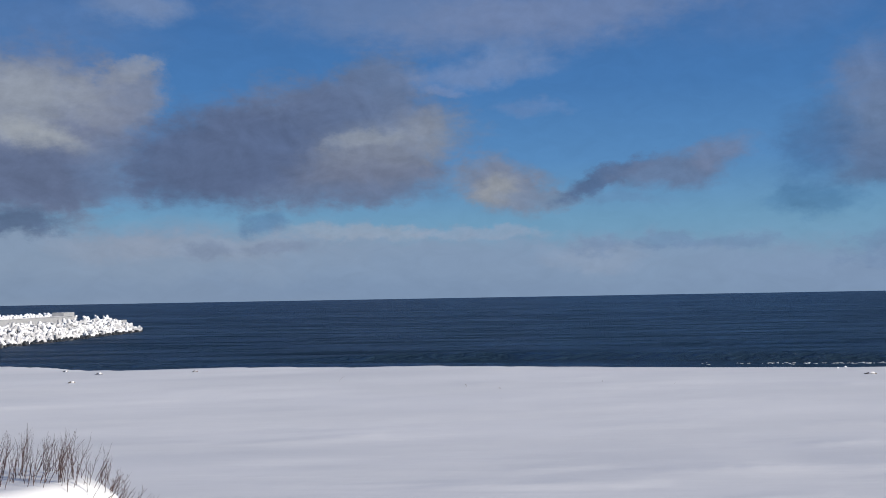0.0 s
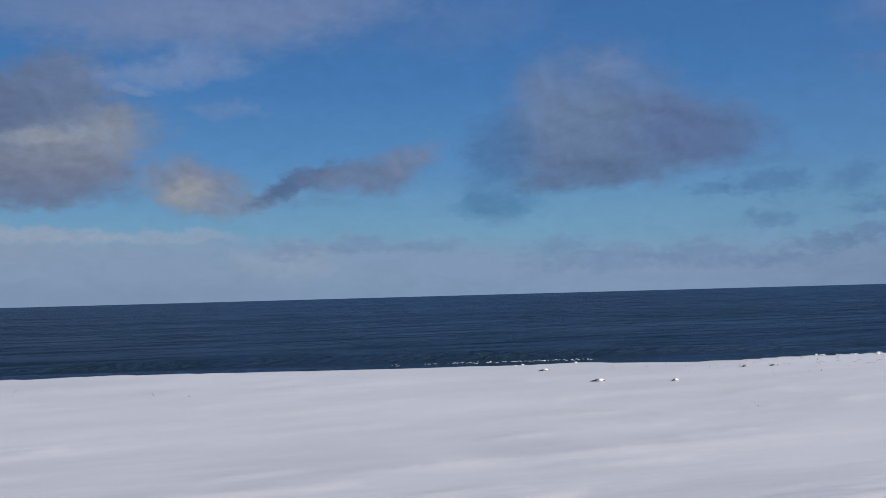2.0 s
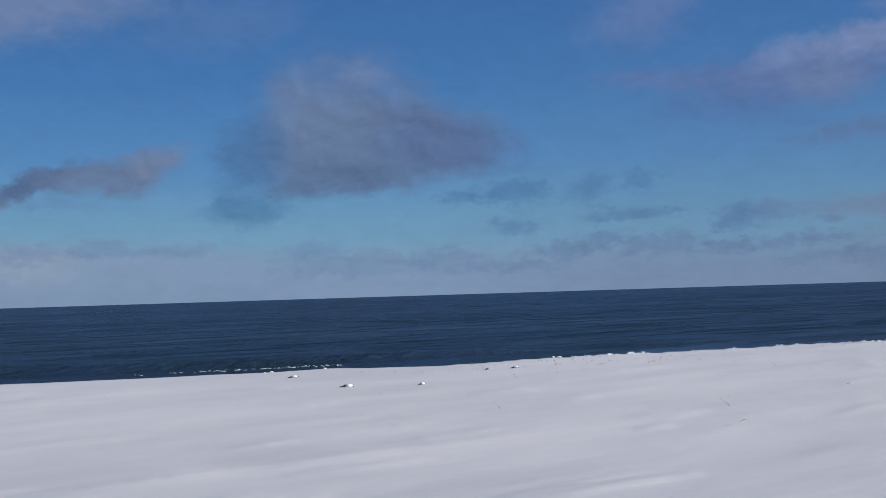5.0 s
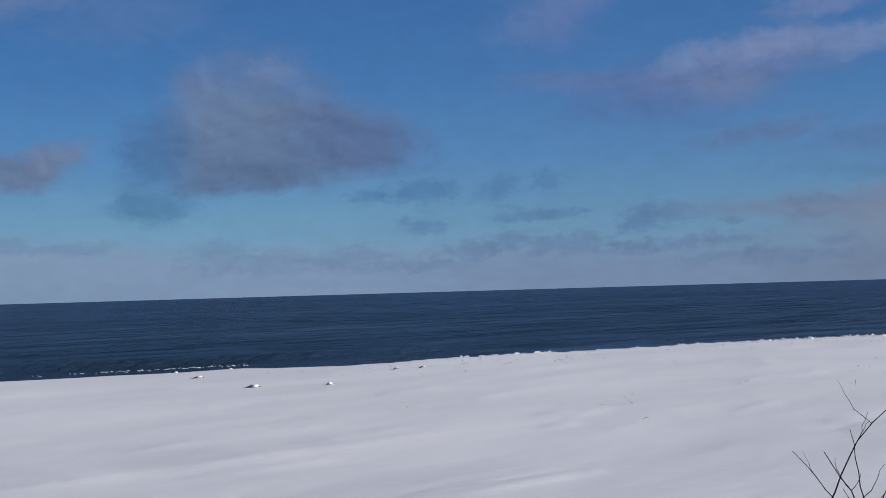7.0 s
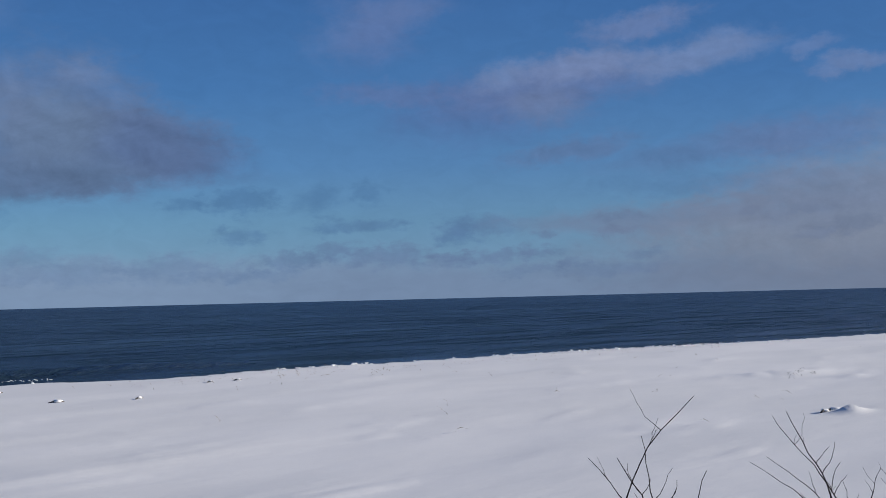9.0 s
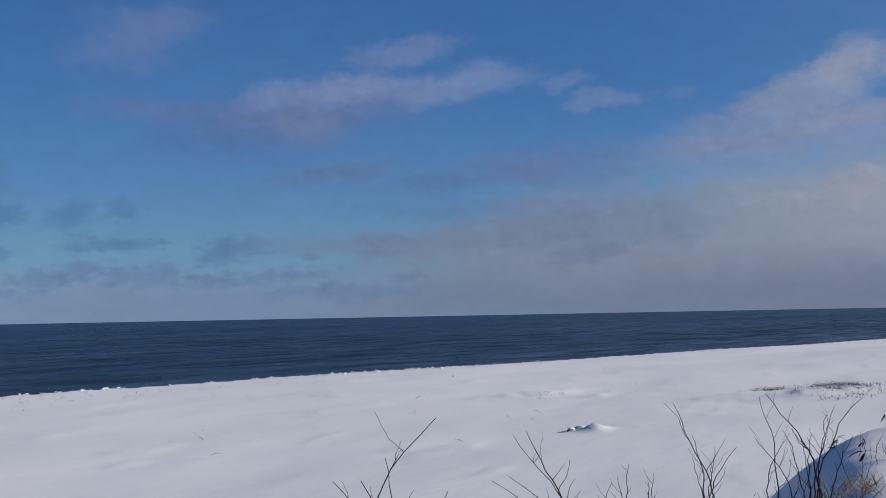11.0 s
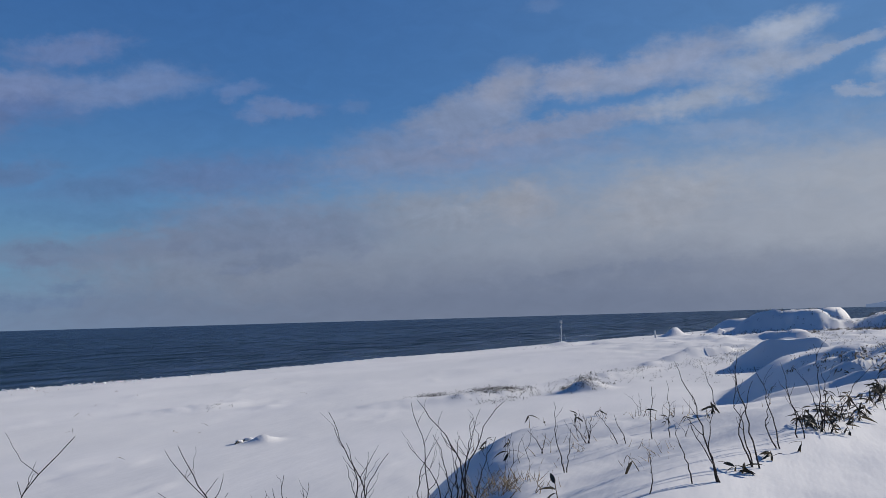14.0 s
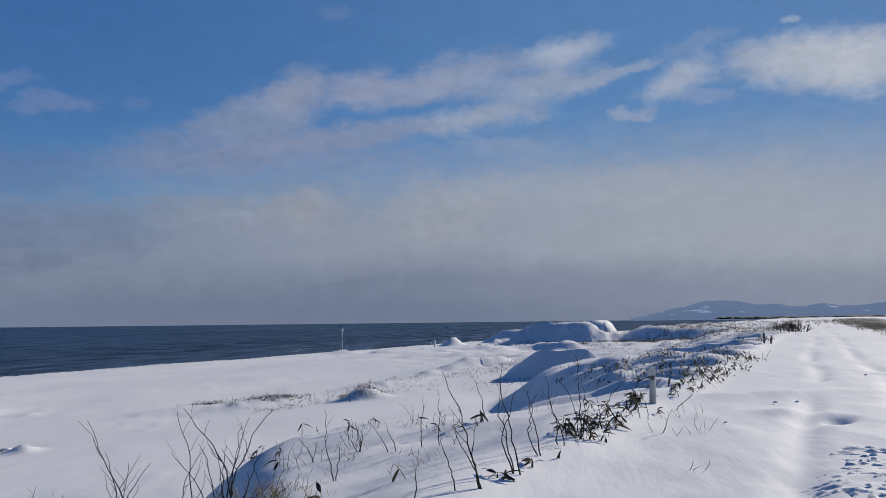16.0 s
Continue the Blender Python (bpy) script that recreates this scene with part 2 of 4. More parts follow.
cloud(53.31, 4.07, 1.38, 0.27, 3, 0.45, 0.6, 2.4, 100, 120, 153)
cloud(64.74, 3.12, 1.38, 0.42, 3, 0.45, 0.6, 2.4, 105, 121, 152)
cloud(62.91, 4.09, 1.20, 0.27, 3, 0.45, 0.6, 2.4, 100, 120, 153)
cloud(59.61, 3.96, 0.90, 0.24, 3, 0.45, 0.6, 2.4, 105, 121, 152)
cloud(62.86, 2.81, 1.20, 0.30, 3, 0.45, 0.6, 2.4, 105, 121, 152)
cloud(52.99, 3.34, 1.20, 0.27, 3, 0.45, 0.6, 2.4, 105, 121, 152)
cloud(35.93, 1.98, 1.90, 0.43, 4, 0.55, 0.7, 3.0, 99, 125, 160)
cloud(41.00, 2.17, 2.25, 0.50, 4, 0.55, 0.7, 3.0, 101, 124, 159)
cloud(37.72, 2.60, 1.56, 0.33, 4, 0.55, 0.7, 3.0, 99, 125, 160)
cloud(46.71, 2.06, 2.59, 0.30, 4, 0.55, 0.7, 3.0, 101, 124, 159)
cloud(49.11, 2.09, 1.24, 0.26, 4, 0.55, 0.7, 3.0, 101, 124, 159)
cloud(44.01, 2.07, 1.24, 0.20, 4, 0.55, 0.7, 3.0, 101, 124, 159)
cloud(54.41, 2.08, 1.11, 0.26, 4, 0.55, 0.7, 3.0, 101, 124, 159)
cloud(52.63, 1.27, 3.11, 0.33, 4, 0.55, 0.7, 3.0, 101, 124, 159)
cloud(50.57, 1.48, 0.76, 0.23, 4, 0.55, 0.7, 3.0, 101, 124, 159)
cloud(48.48, 1.23, 2.07, 0.20, 4, 0.55, 0.7, 3.0, 101, 124, 159)
cloud(48.98, 3.05, 0.62, 0.17, 4, 0.55, 0.7, 3.0, 101, 124, 159)
cloud(44.94, 3.49, 1.32, 0.70, 4, 0.45, 0.7, 2.8, 87, 120, 160)
cloud(40.14, 3.90, 1.98, 0.27, 4, 0.45, 0.7, 2.8, 87, 120, 160)
cloud(37.90, 3.94, 0.66, 0.51, 4, 0.45, 0.7, 2.8, 85, 121, 161)
cloud(37.04, 5.39, 1.26, 0.66, 4, 0.45, 0.7, 2.8, 80, 120, 162)
cloud(39.88, 5.64, 0.93, 0.43, 4, 0.45, 0.7, 2.8, 80, 120, 162)
cloud(33.06, 5.22, 1.82, 0.59, 4, 0.45, 0.7, 2.8, 80, 120, 162)
cloud(33.32, 3.51, 1.19, 0.39, 4, 0.45, 0.7, 2.8, 85, 121, 161)
cloud(30.18, 5.00, 0.99, 0.39, 4, 0.45, 0.7, 2.8, 80, 120, 162)
# white cumulus rising to the sun
cloud(75.73, 10.84, 3.61, 1.35, 17, 0.8, 0.35, 1, 134, 147, 175)
cloud(77.36, 12.16, 1.44, 0.96, 24, 0.65, 0.6, 1, 149, 157, 180)
cloud(72.74, 9.12, 4.51, 1.08, 2, 0.65, 0.5, 1.1, 122, 138, 171)
cloud(71.53, 8.15, 4.21, 0.78, 2, 0.55, 0.6, 1.1, 124, 138, 169)
cloud(79.94, 9.69, 5.11, 0.60, 7, 0.7, 0.5, 1.1, 139, 148, 174)
cloud(77.93, 8.54, 5.11, 0.78, 2, 0.5, 0.6, 1.1, 133, 144, 174)
cloud(80.74, 12.17, 1.86, 0.84, 17, 0.75, 0.45, 1.1, 147, 156, 182)
cloud(83.07, 12.14, 2.70, 0.78, 13, 0.7, 0.45, 1.1, 149, 158, 182)
cloud(65.00, 11.03, 1.44, 0.39, -1, 0.4, 0.6, 1.2, 110, 133, 175)
cloud(62.90, 11.99, 0.90, 0.39, -1, 0.35, 0.6, 1.2, 104, 131, 178)
cloud(68.94, 11.36, 0.72, 0.36, -1, 0.35, 0.6, 1.2, 109, 134, 178)
cloud(78.11, 5.92, 1.50, 0.96, 9, 0.7, 0.5, 1, 151, 156, 170)
cloud(73.50, 5.49, 3.00, 1.02, -1, 0.65, 0.5, 1, 140, 150, 168)
cloud(65.14, 4.64, 6.01, 1.38, 2, 0.5, 0.6, 1, 116, 131, 158)
cloud(85.42, 5.77, 3.31, 1.50, 9, 0.6, 0.5, 1, 157, 162, 174)
cloud(64.95, 3.14, 1.02, 0.42, 4, 0.4, 0.6, 2.0, 109, 124, 150)
cloud(69.16, 3.77, 1.02, 0.27, 4, 0.4, 0.6, 2.0, 111, 124, 150)
cloud(66.61, 3.40, 0.60, 0.18, 4, 0.4, 0.6, 2.0, 111, 124, 150)
cloud(62.85, 3.28, 0.90, 0.21, 4, 0.4, 0.6, 2.0, 109, 124, 150)
cloud(80.46, 1.92, 2.70, 0.27, 4, 0.4, 0.6, 2.0, 111, 124, 150)
cloud(84.74, 2.04, 1.80, 0.42, 4, 0.4, 0.6, 2.0, 111, 124, 150)
cloud(91.82, 14.01, 2.04, 0.72, 13, 0.78, 0.62, 1.3, 171, 180, 197)
cloud(90.89, 12.41, 2.85, 0.78, 9, 0.78, 0.62, 1.3, 157, 167, 188)
cloud(86.66, 12.98, 2.85, 0.96, 9, 0.78, 0.62, 1.3, 149, 159, 184)
cloud(87.23, 10.77, 3.16, 0.66, 7, 0.78, 0.62, 1.3, 159, 169, 188)
cloud(94.34, 12.80, 2.40, 0.30, 15, 0.6, 0.5, 1.1, 157, 168, 190)
cloud(97.71, 12.34, 1.86, 0.81, 25, 0.78, 0.62, 1.3, 171, 180, 197)
cloud(99.27, 11.39, 1.50, 0.33, -1, 0.45, 0.6, 1.1, 149, 163, 190)
cloud(95.32, 10.55, 1.26, 0.27, 7, 0.6, 0.5, 1.1, 157, 168, 190)
cloud(102.00, 13.04, 1.86, 0.90, 4, 0.78, 0.62, 1.3, 167, 176, 194)
cloud(104.75, 12.81, 2.55, 1.32, 4, 0.78, 0.62, 1.3, 187, 192, 202)
cloud(107.27, 12.49, 2.40, 1.26, -6, 0.78, 0.62, 1.3, 189, 194, 204)
cloud(98.62, 14.13, 1.80, 0.42, 13, 0.4, 0.6, 1.2, 139, 158, 190)
cloud(88.72, 9.11, 2.55, 0.39, -5, 0.4, 0.6, 1.1, 145, 158, 184)
cloud(103.18, 14.89, 0.42, 0.18, -1, 0.6, 0.6, 1, 164, 176, 197)
cloud(94.65, 6.93, 9.01, 1.20, -1, 0.45, 0.7, 0.8, 167, 172, 182)
cloud(76.66, 5.96, 1.80, 0.78, -1, 0.5, 0.6, 1, 151, 157, 170)
cloud(79.39, 16.18, 0.90, 0.27, 9, 0.35, 0.6, 1, 111, 136, 180)

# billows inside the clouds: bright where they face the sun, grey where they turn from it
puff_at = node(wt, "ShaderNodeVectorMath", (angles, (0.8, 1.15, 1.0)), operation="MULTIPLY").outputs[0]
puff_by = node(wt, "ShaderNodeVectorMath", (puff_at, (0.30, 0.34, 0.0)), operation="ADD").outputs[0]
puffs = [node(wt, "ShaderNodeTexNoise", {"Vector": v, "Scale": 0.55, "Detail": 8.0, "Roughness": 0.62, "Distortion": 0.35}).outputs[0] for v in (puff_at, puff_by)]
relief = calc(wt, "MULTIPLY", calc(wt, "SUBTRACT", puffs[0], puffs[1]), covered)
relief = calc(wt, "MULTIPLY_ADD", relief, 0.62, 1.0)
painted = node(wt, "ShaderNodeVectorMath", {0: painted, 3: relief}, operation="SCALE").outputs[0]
mottle = node(wt, "ShaderNodeMapRange", {0: streak, 1: 0.25, 2: 0.75, 3: 0.955, 4: 1.045}).outputs[0]
painted = node(wt, "ShaderNodeVectorMath", {0: painted, 3: mottle}, operation="SCALE").outputs[0]
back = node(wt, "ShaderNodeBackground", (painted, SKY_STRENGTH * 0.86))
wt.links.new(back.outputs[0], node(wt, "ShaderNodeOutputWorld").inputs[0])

sun = new("sun", bpy.data.lights.new("sun", "SUN"))
sun.data.energy, sun.data.angle, sun.data.color = 5.05, radians(0.55), (1.0, 0.93, 0.835)
sun_way = Vector((math.sin(radians(SUN_AZ)) * math.cos(radians(SUN_EL)), math.cos(radians(SUN_AZ)) * math.cos(radians(SUN_EL)), math.sin(radians(SUN_EL))))
sun.matrix_world = look(sun_way * 500, (0, 0, 0))

# ---- materials ----


def material(name):
    m = bpy.data.materials.new(name)
    m.use_nodes = True
    m.node_tree.nodes.clear()
    t = m.node_tree
    b = node(t, "ShaderNodeBsdfPrincipled")
    t.links.new(b.outputs[0], node(t, "ShaderNodeOutputMaterial").inputs[0])
    return m, t, b


def noise_at(t, scale, detail=4.0, rough=0.55, stretch=(1, 1, 1), source="Object"):
    co = node(t, "ShaderNodeTexCoord").outputs[source]
    co = node(t, "ShaderNodeVectorMath", (co, stretch), operation="MULTIPLY").outputs[0]
    return node(t, "ShaderNodeTexNoise", {"Vector": co, "Scale": scale, "Detail": detail, "Roughness": rough}).outputs[0]


def blend(t, fac, a, b):
    return node(t, "ShaderNodeMix", {0: fac, 6: a if not isinstance(a, tuple) else (*a, 1), 7: b if not isinstance(b, tuple) else (*b, 1)}, data_type="RGBA").outputs[2]


def ramp(t, value, lo, hi, a=0.0, b=1.0):
    return node(t, "ShaderNodeMapRange", {0: value, 1: lo, 2: hi, 3: a, 4: b}, interpolation_type="SMOOTHSTEP").outputs[0]


def plain(name, low, high, scale=8.0, rough=0.8, bump=0.3, metal=0.0, per_object=False):
    """A mottled surface between two colours, with fine relief."""
    m, t, b = material(name)
    n1, n2 = noise_at(t, scale), noise_at(t, scale * 7)
    f = calc(t, "MULTIPLY_ADD", n2, 0.4, calc(t, "MULTIPLY", n1, 0.6))
    if per_object:
        f = calc(t, "MULTIPLY_ADD", node(t, "ShaderNodeObjectInfo").outputs["Random"], 0.5, calc(t, "MULTIPLY", f, 0.6))
    t.links.new(blend(t, ramp(t, f, 0.3, 0.7), low, high), b.inputs["Base Color"])
    b.inputs["Roughness"].default_value, b.inputs["Metallic"].default_value, b.inputs["Specular IOR Level"].default_value = rough, metal, 0.25
    t.links.new(node(t, "ShaderNodeBump", {"Strength": bump, "Distance": 0.01, "Height": n2}).outputs[0], b.inputs["Normal"])
    return m


def snow_material(name, stretch=(1, 1, 1)):
    m, t, b = material(name)
    drift, crust, grain = noise_at(t, 0.09, 4, stretch=stretch), noise_at(t, 1.3, 5, stretch=stretch), noise_at(t, 22, 3)
    t.links.new(blend(t, ramp(t, drift, 0.35, 0.65), (0.83, 0.83, 0.82), (0.90, 0.895, 0.88)), b.inputs["Base Color"])
    t.links.new(ramp(t, crust, 0.3, 0.7, 0.75, 0.95), b.inputs["Roughness"])
    b.inputs["Specular IOR Level"].default_value = 0.02
    sastrugi = noise_at(t, 0.9, 4, 0.6, (0.35, 1.9, 1))
    relief = calc(t, "MULTIPLY_ADD", sastrugi, 0.7, calc(t, "MULTIPLY_ADD", grain, 0.035, calc(t, "MULTIPLY", crust, 0.45)))
    t.links.new(node(t, "ShaderNodeBump", {"Strength": 0.5, "Distance": 0.06, "Height": relief}).outputs[0], b.inputs["Normal"])
    return m


SNOW = snow_material("wind-packed snow", (0.5, 1, 1))
BLOCK = plain("snowy concrete block", (0.42, 0.42, 0.43), (0.80, 0.80, 0.81), 0.6, 0.85, 0.3, per_object=True)
DARK_ROCK = plain("dark waterline rock", (0.02, 0.025, 0.03), (0.05, 0.05, 0.055), 0.8, 0.4, 0.4)
CONCRETE = plain("grey concrete", (0.25, 0.26, 0.27), (0.38, 0.38, 0.39), 0.5, 0.85, 0.2)
TWIG = plain("dark twig bark", (0.020, 0.015, 0.014), (0.055, 0.040, 0.036), 14, 0.8, 0.4)
REDTWIG = plain("reddish twig bark", (0.055, 0.036, 0.034), (0.12, 0.08, 0.075), 14, 0.8, 0.4)
LEAF = plain("withered bamboo leaf", (0.022, 0.020, 0.013), (0.125, 0.098, 0.060), 6, 0.7, 0.2, per_object=True)
DRY = plain("dry straw grass", (0.12, 0.085, 0.05), (0.30, 0.23, 0.14), 9, 0.8, 0.2, per_object=True)
POSTPAINT = plain("weathered white post", (0.42, 0.40, 0.37), (0.66, 0.64, 0.60), 7, 0.7, 0.3)
WOOD = plain("weathered grey wood", (0.07, 0.06, 0.05), (0.17, 0.15, 0.13), 9, 0.85, 0.4)
STEEL = plain("pale painted steel", (0.55, 0.56, 0.57), (0.72, 0.72, 0.73), 3, 0.5, 0.1)


def water_material():
    m = bpy.data.materials.new("sea water")
    m.use_nodes = True
    t = m.node_tree
    t.nodes.clear()
    fine = noise_at(t, 1.1, 5, 0.65, (0.4, 1, 1))
    chop = noise_at(t, 0.11, 4, 0.55, (0.3, 1, 1))
    slick = noise_at(t, 0.012, 5, 0.6, (0.2, 1, 1))
    relief = calc(t, "MULTIPLY_ADD", chop, 1.9, fine)
    bump = node(t, "ShaderNodeBump", {"Strength": 1.0, "Distance": 1.1, "Height": relief}).outputs[0]
    deep = node(t, "ShaderNodeBsdfDiffuse", {"Color": blend(t, ramp(t, slick, 0.35, 0.65), (0.020, 0.043, 0.072), (0.032, 0.063, 0.095)), "Normal": bump})
    gloss = node(t, "ShaderNodeBsdfGlossy", {"Color": (0.76, 0.86, 1.0, 1.0), "Roughness": 0.22, "Normal": bump})
    sheen = calc(t, "MULTIPLY", node(t, "ShaderNodeFresnel", {"IOR": 1.2, "Normal": bump}).outputs[0], calc(t, "MULTIPLY", ramp(t, slick, 0.3, 0.7, 0.20, 0.30), ramp(t, calc(t, "MULTIPLY_ADD", chop, 0.5, calc(t, "MULTIPLY", fine, 0.5)), 0.38, 0.62, 0.25, 1.6)))
    mixed = node(t, "ShaderNodeMixShader", (sheen, deep.outputs[0], gloss.outputs[0]))
    t.links.new(mixed.outputs[0], node(t, "ShaderNodeOutputMaterial").inputs[0])
    return m


WATER = water_material()
FOAM = plain("sea foam", (0.34, 0.38, 0.40), (0.66, 0.69, 0.70), 1.5, 0.7, 0.3)
HILL = plain("far wooded hills with haze glow", (0.015, 0.022, 0.03), (0.04, 0.05, 0.06), 0.006, 1.0, 0.0)
hill_bsdf = [n for n in HILL.node_tree.nodes if n.type == "BSDF_PRINCIPLED"][0]
hill_tree = HILL.node_tree
patches = ramp(hill_tree, noise_at(hill_tree, 0.010, 4, 0.6, (1, 1, 4)), 0.60, 0.66)
woods = hill_bsdf.inputs["Base Color"].links[0].from_socket
hill_tree.links.new(blend(hill_tree, patches, woods, (0.55, 0.55, 0.56)), hill_bsdf.inputs["Base Color"])    # snowy clearings
hill_bsdf.inputs["Specular IOR Level"].default_value = 0.0
hill_bsdf.inputs["Emission Color"].default_value = (0.42, 0.60, 1.0, 1.0)    # glow put in for the sunlit haze before the hills
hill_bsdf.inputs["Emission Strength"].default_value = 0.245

# ---- the lie of the land: l metres along the shore road, s metres towards the sea ----
ROAD = radians(104.0)
SL, CL = math.sin(ROAD), math.cos(ROAD)


def xy(l, s):
    return l * SL - s * CL, l * CL + s * SL


def ls(x, y):
    return x * SL + y * CL, -x * CL + y * SL


def polar(az, d):
    return ls(d * math.sin(radians(az)), d * math.cos(radians(az)))


def lattice(ix, iy, seed):
    v = np.sin(ix * 127.1 + iy * 311.7 + seed * 74.7) * 43758.5453
    return v - np.floor(v)


def rough(x, y, seed=0, octaves=4, gain=0.5):
    """Soft fractal noise in -1..1."""
    total, amp, norm = 0.0, 1.0, 0.0
    for o in range(octaves):
        ix, iy = np.floor(x), np.floor(y)
        u, v = x - ix, y - iy
        u, v = u * u * (3 - 2 * u), v * v * (3 - 2 * v)
        a, b = lattice(ix, iy, seed + o), lattice(ix + 1, iy, seed + o)
        c, d = lattice(ix, iy + 1, seed + o), lattice(ix + 1, iy + 1, seed + o)
        total = total + amp * ((a + (b - a) * u) * (1 - v) + (c + (d - c) * u) * v)
        norm += amp
        amp *= gain
        x, y = x * 2.03 + 17.1, y * 2.03 + 9.2
    return total / norm * 2 - 1


def step(lo, hi, v):
    t = np.clip((v - lo) / (hi - lo), 0, 1)
    return t * t * (3 - 2 * t)


def over(a, b, k):
    return 0.5 * (a + b + np.sqrt((a - b) ** 2 + k * k))


def dune(z, l, s, l0, s0, along, out, turn, top, flat=0.55, ragged=0.18, size=6.0, seed=3, k=0.25, lee=1.0, crisp=0.6):
    """Raises a flat-topped dune out of z."""
    c, n = math.cos(radians(turn)), math.sin(radians(turn))
    u, v = ((l - l0) * c + (s - s0) * n) / along, (-(l - l0) * n + (s - s0) * c) / out
    u = np.where(u < 0, u * lee, u)
    near_ = u * u + v * v < 4.0
    r = np.sqrt(u[near_] ** 2 + v[near_] ** 2) + ragged * rough(l[near_] / size, s[near_] / size, seed, 3)
    lift = (1 - crisp) * (1 - step(flat, 1.0, r)) + crisp * np.clip((1 - r) / (1 - flat), 0, 1)
    z = np.array(z)
    z[near_] = over(z[near_], -2 + (top + 2) * lift - 6 * step(0.98, 1.6, r), k)
    return z


def land(l, s):
    l, s = np.asarray(l, float), np.asarray(s, float)
    edge = 4.3 + (0.25 + 0.5 * step(30, 50, l)) * rough(l / 9, l * 0 + 4, 11, 3) + 26 * step(195, 250, l + 6 * rough(s / 15, l / 15, 5, 2))
    edge = edge + 4.0 * step(8.0, 17.5, l) * (1 - 0.62 * step(18.5, 25, l)) * (1 - step(38, 50, l)) + 11.5 * step(40, 74, l) - 4.5 * step(88, 125, l)
    steep = 4.6 + 3.0 * step(24, 40, l) - 2.4 * step(44, 58, l) * (1 - step(84, 100, l)) + 0.8 * rough(l / 14, l * 0, 21, 2)
    foot = 3.75 - 1.35 * step(12, 50, s) + 1.35 * step(95, 175, l) * (1 - step(55, 92, s))
    crown = 7.38 - 0.075 * np.clip(s - 4.2, 0, 6) - 0.085 * np.clip(s - 5, 0, 11) * step(42, 62, l) * (1 - step(120, 160, l)) - 0.11 * np.clip(s - 4.4, 0, 4) * step(19, 24, l) * (1 - step(36, 46, l))
    crown = crown - 0.032 * np.clip(17 - l, 0, 9) * step(2.6, 4.8, s)
    z = crown + (foot - crown) * step(0, 1, (s - edge) / steep)
    # near lobe, the dunes of the hollow, the high dune and the mounds by the shore
    z = dune(z, l, s, 106, 23.6, 15, 11.5, 6, 6.0, 0.27, 0.14, 6.0, 9, 0.2, 3.4)
    z = dune(z, l, s, 134, 41, 38, 6.0, -6, 4.25, 0.20, 0.22, 8.0, 10, 0.3)
    z = dune(z, l, s, 186, 42, 26, 8.0, 55, 5.5, 0.06, 0.26, 7.0, 12, 0.9)
    z = dune(z, l, s, 164, 20, 24, 7, 0, 5.1, 0.1, 0.3, 7.0, 22, 0.9, 1.3)
    z = dune(z, l, s, 238, 56.5, 46, 24, -14, 8.45, 0.26, 0.40, 8.0, 13, 0.3, 3.2)
    z = dune(z, l, s, 272, 90, 26, 8, 20, 4.6, 0.05, 0.25, 7.0, 14, 0.4)
    z = dune(z, l, s, 310, 80, 34, 18, 0, 6.0, 0.3, 0.2, 9.0, 15, 0.4)
    wild = step(4.5, 8, s) * (1 - step(0.6, 1.0, s / (18 + 80 * step(60, 200, l)))) * step(22, 32, l)
    z = z + wild * (1 + 1.3 * step(110, 200, l)) * (0.30 * rough(l / 8, s / 5, 35, 3) + 0.12 * rough(l / 2.2, s / 1.6, 36, 3))
    # low shelf under the first shrubs
    z = dune(z, l, s, 6.0, 6.0, 6.5, 3.1, 0, 6.7, 0.6, 0.08, 3.0, 17, 0.4)
    hummocks = step(2.7, 4.4, s) * (1 - step(10, 17, s)) * step(22.5, 27, l) * (1 - step(100, 130, l))
    saw = ((l + 0.5 * s + 3.0 * rough(l / 11, s / 3.2, 37, 2)) / 8.5) % 1.0
    saw = np.where(saw < 0.2, step(0.0, 0.2, saw), (1 - saw) / 0.8)
    z = z + hummocks * (0.85 * saw * (0.8 + 0.5 * rough(l / 9, s / 4, 39, 2)) + 0.22 * rough(l / 2.2, s / 1.4, 38, 2) - 0.5)
    # knoll under the thicket
    z = dune(z, l, s, -11.45, 14.65, 7.4, 6.5, 31, 6.15, 0.20, 0.08, 3.0, 16, 1.1, 1.0, 0.0)
    for l0, s0, a, b, h in ((78.5, 33.3, 1.9, 1.5, 0.8), (44.2, 37.0, 0.95, 0.5, 0.33), (75, 41, 6.5, 2.6, 0.5), (70, 45, 5, 1.6, 0.3),
                            (206, 92, 2.5, 3.0, 0.75), (196, 80, 2.2, 2.5, 0.55), (100, 40, 9, 2.5, 0.45), (64, 60, 5, 1.6, 0.3), (66, 55, 2, 1.0, 0.2)):
        u, v = (l - l0) / a, (s - s0) / b
        r = u * u + v * v + 0.25 * rough(l * 0.8, s * 0.8, 31, 3)
        z = z + h * np.exp(-np.clip(r, 0, 40)) * (1 + 0.3 * rough(l * 1.5, s * 1.5, 33, 2))
    # wind drifts, longer than wide, on beach and slopes
    beach = step(9, 20, s)
    turn = 0.40
    p, q = l * math.cos(turn) + s * math.sin(turn), -l * math.sin(turn) + s * math.cos(turn)
    z = z + beach * (0.13 * rough(p / 26, q / 9, 41, 3) + 0.022 * rough(p / 6, q / 2.2, 43, 3) + 0.15 * np.clip(rough(p / 8, q / 2.6, 44, 3) - 0.34, 0, 1))
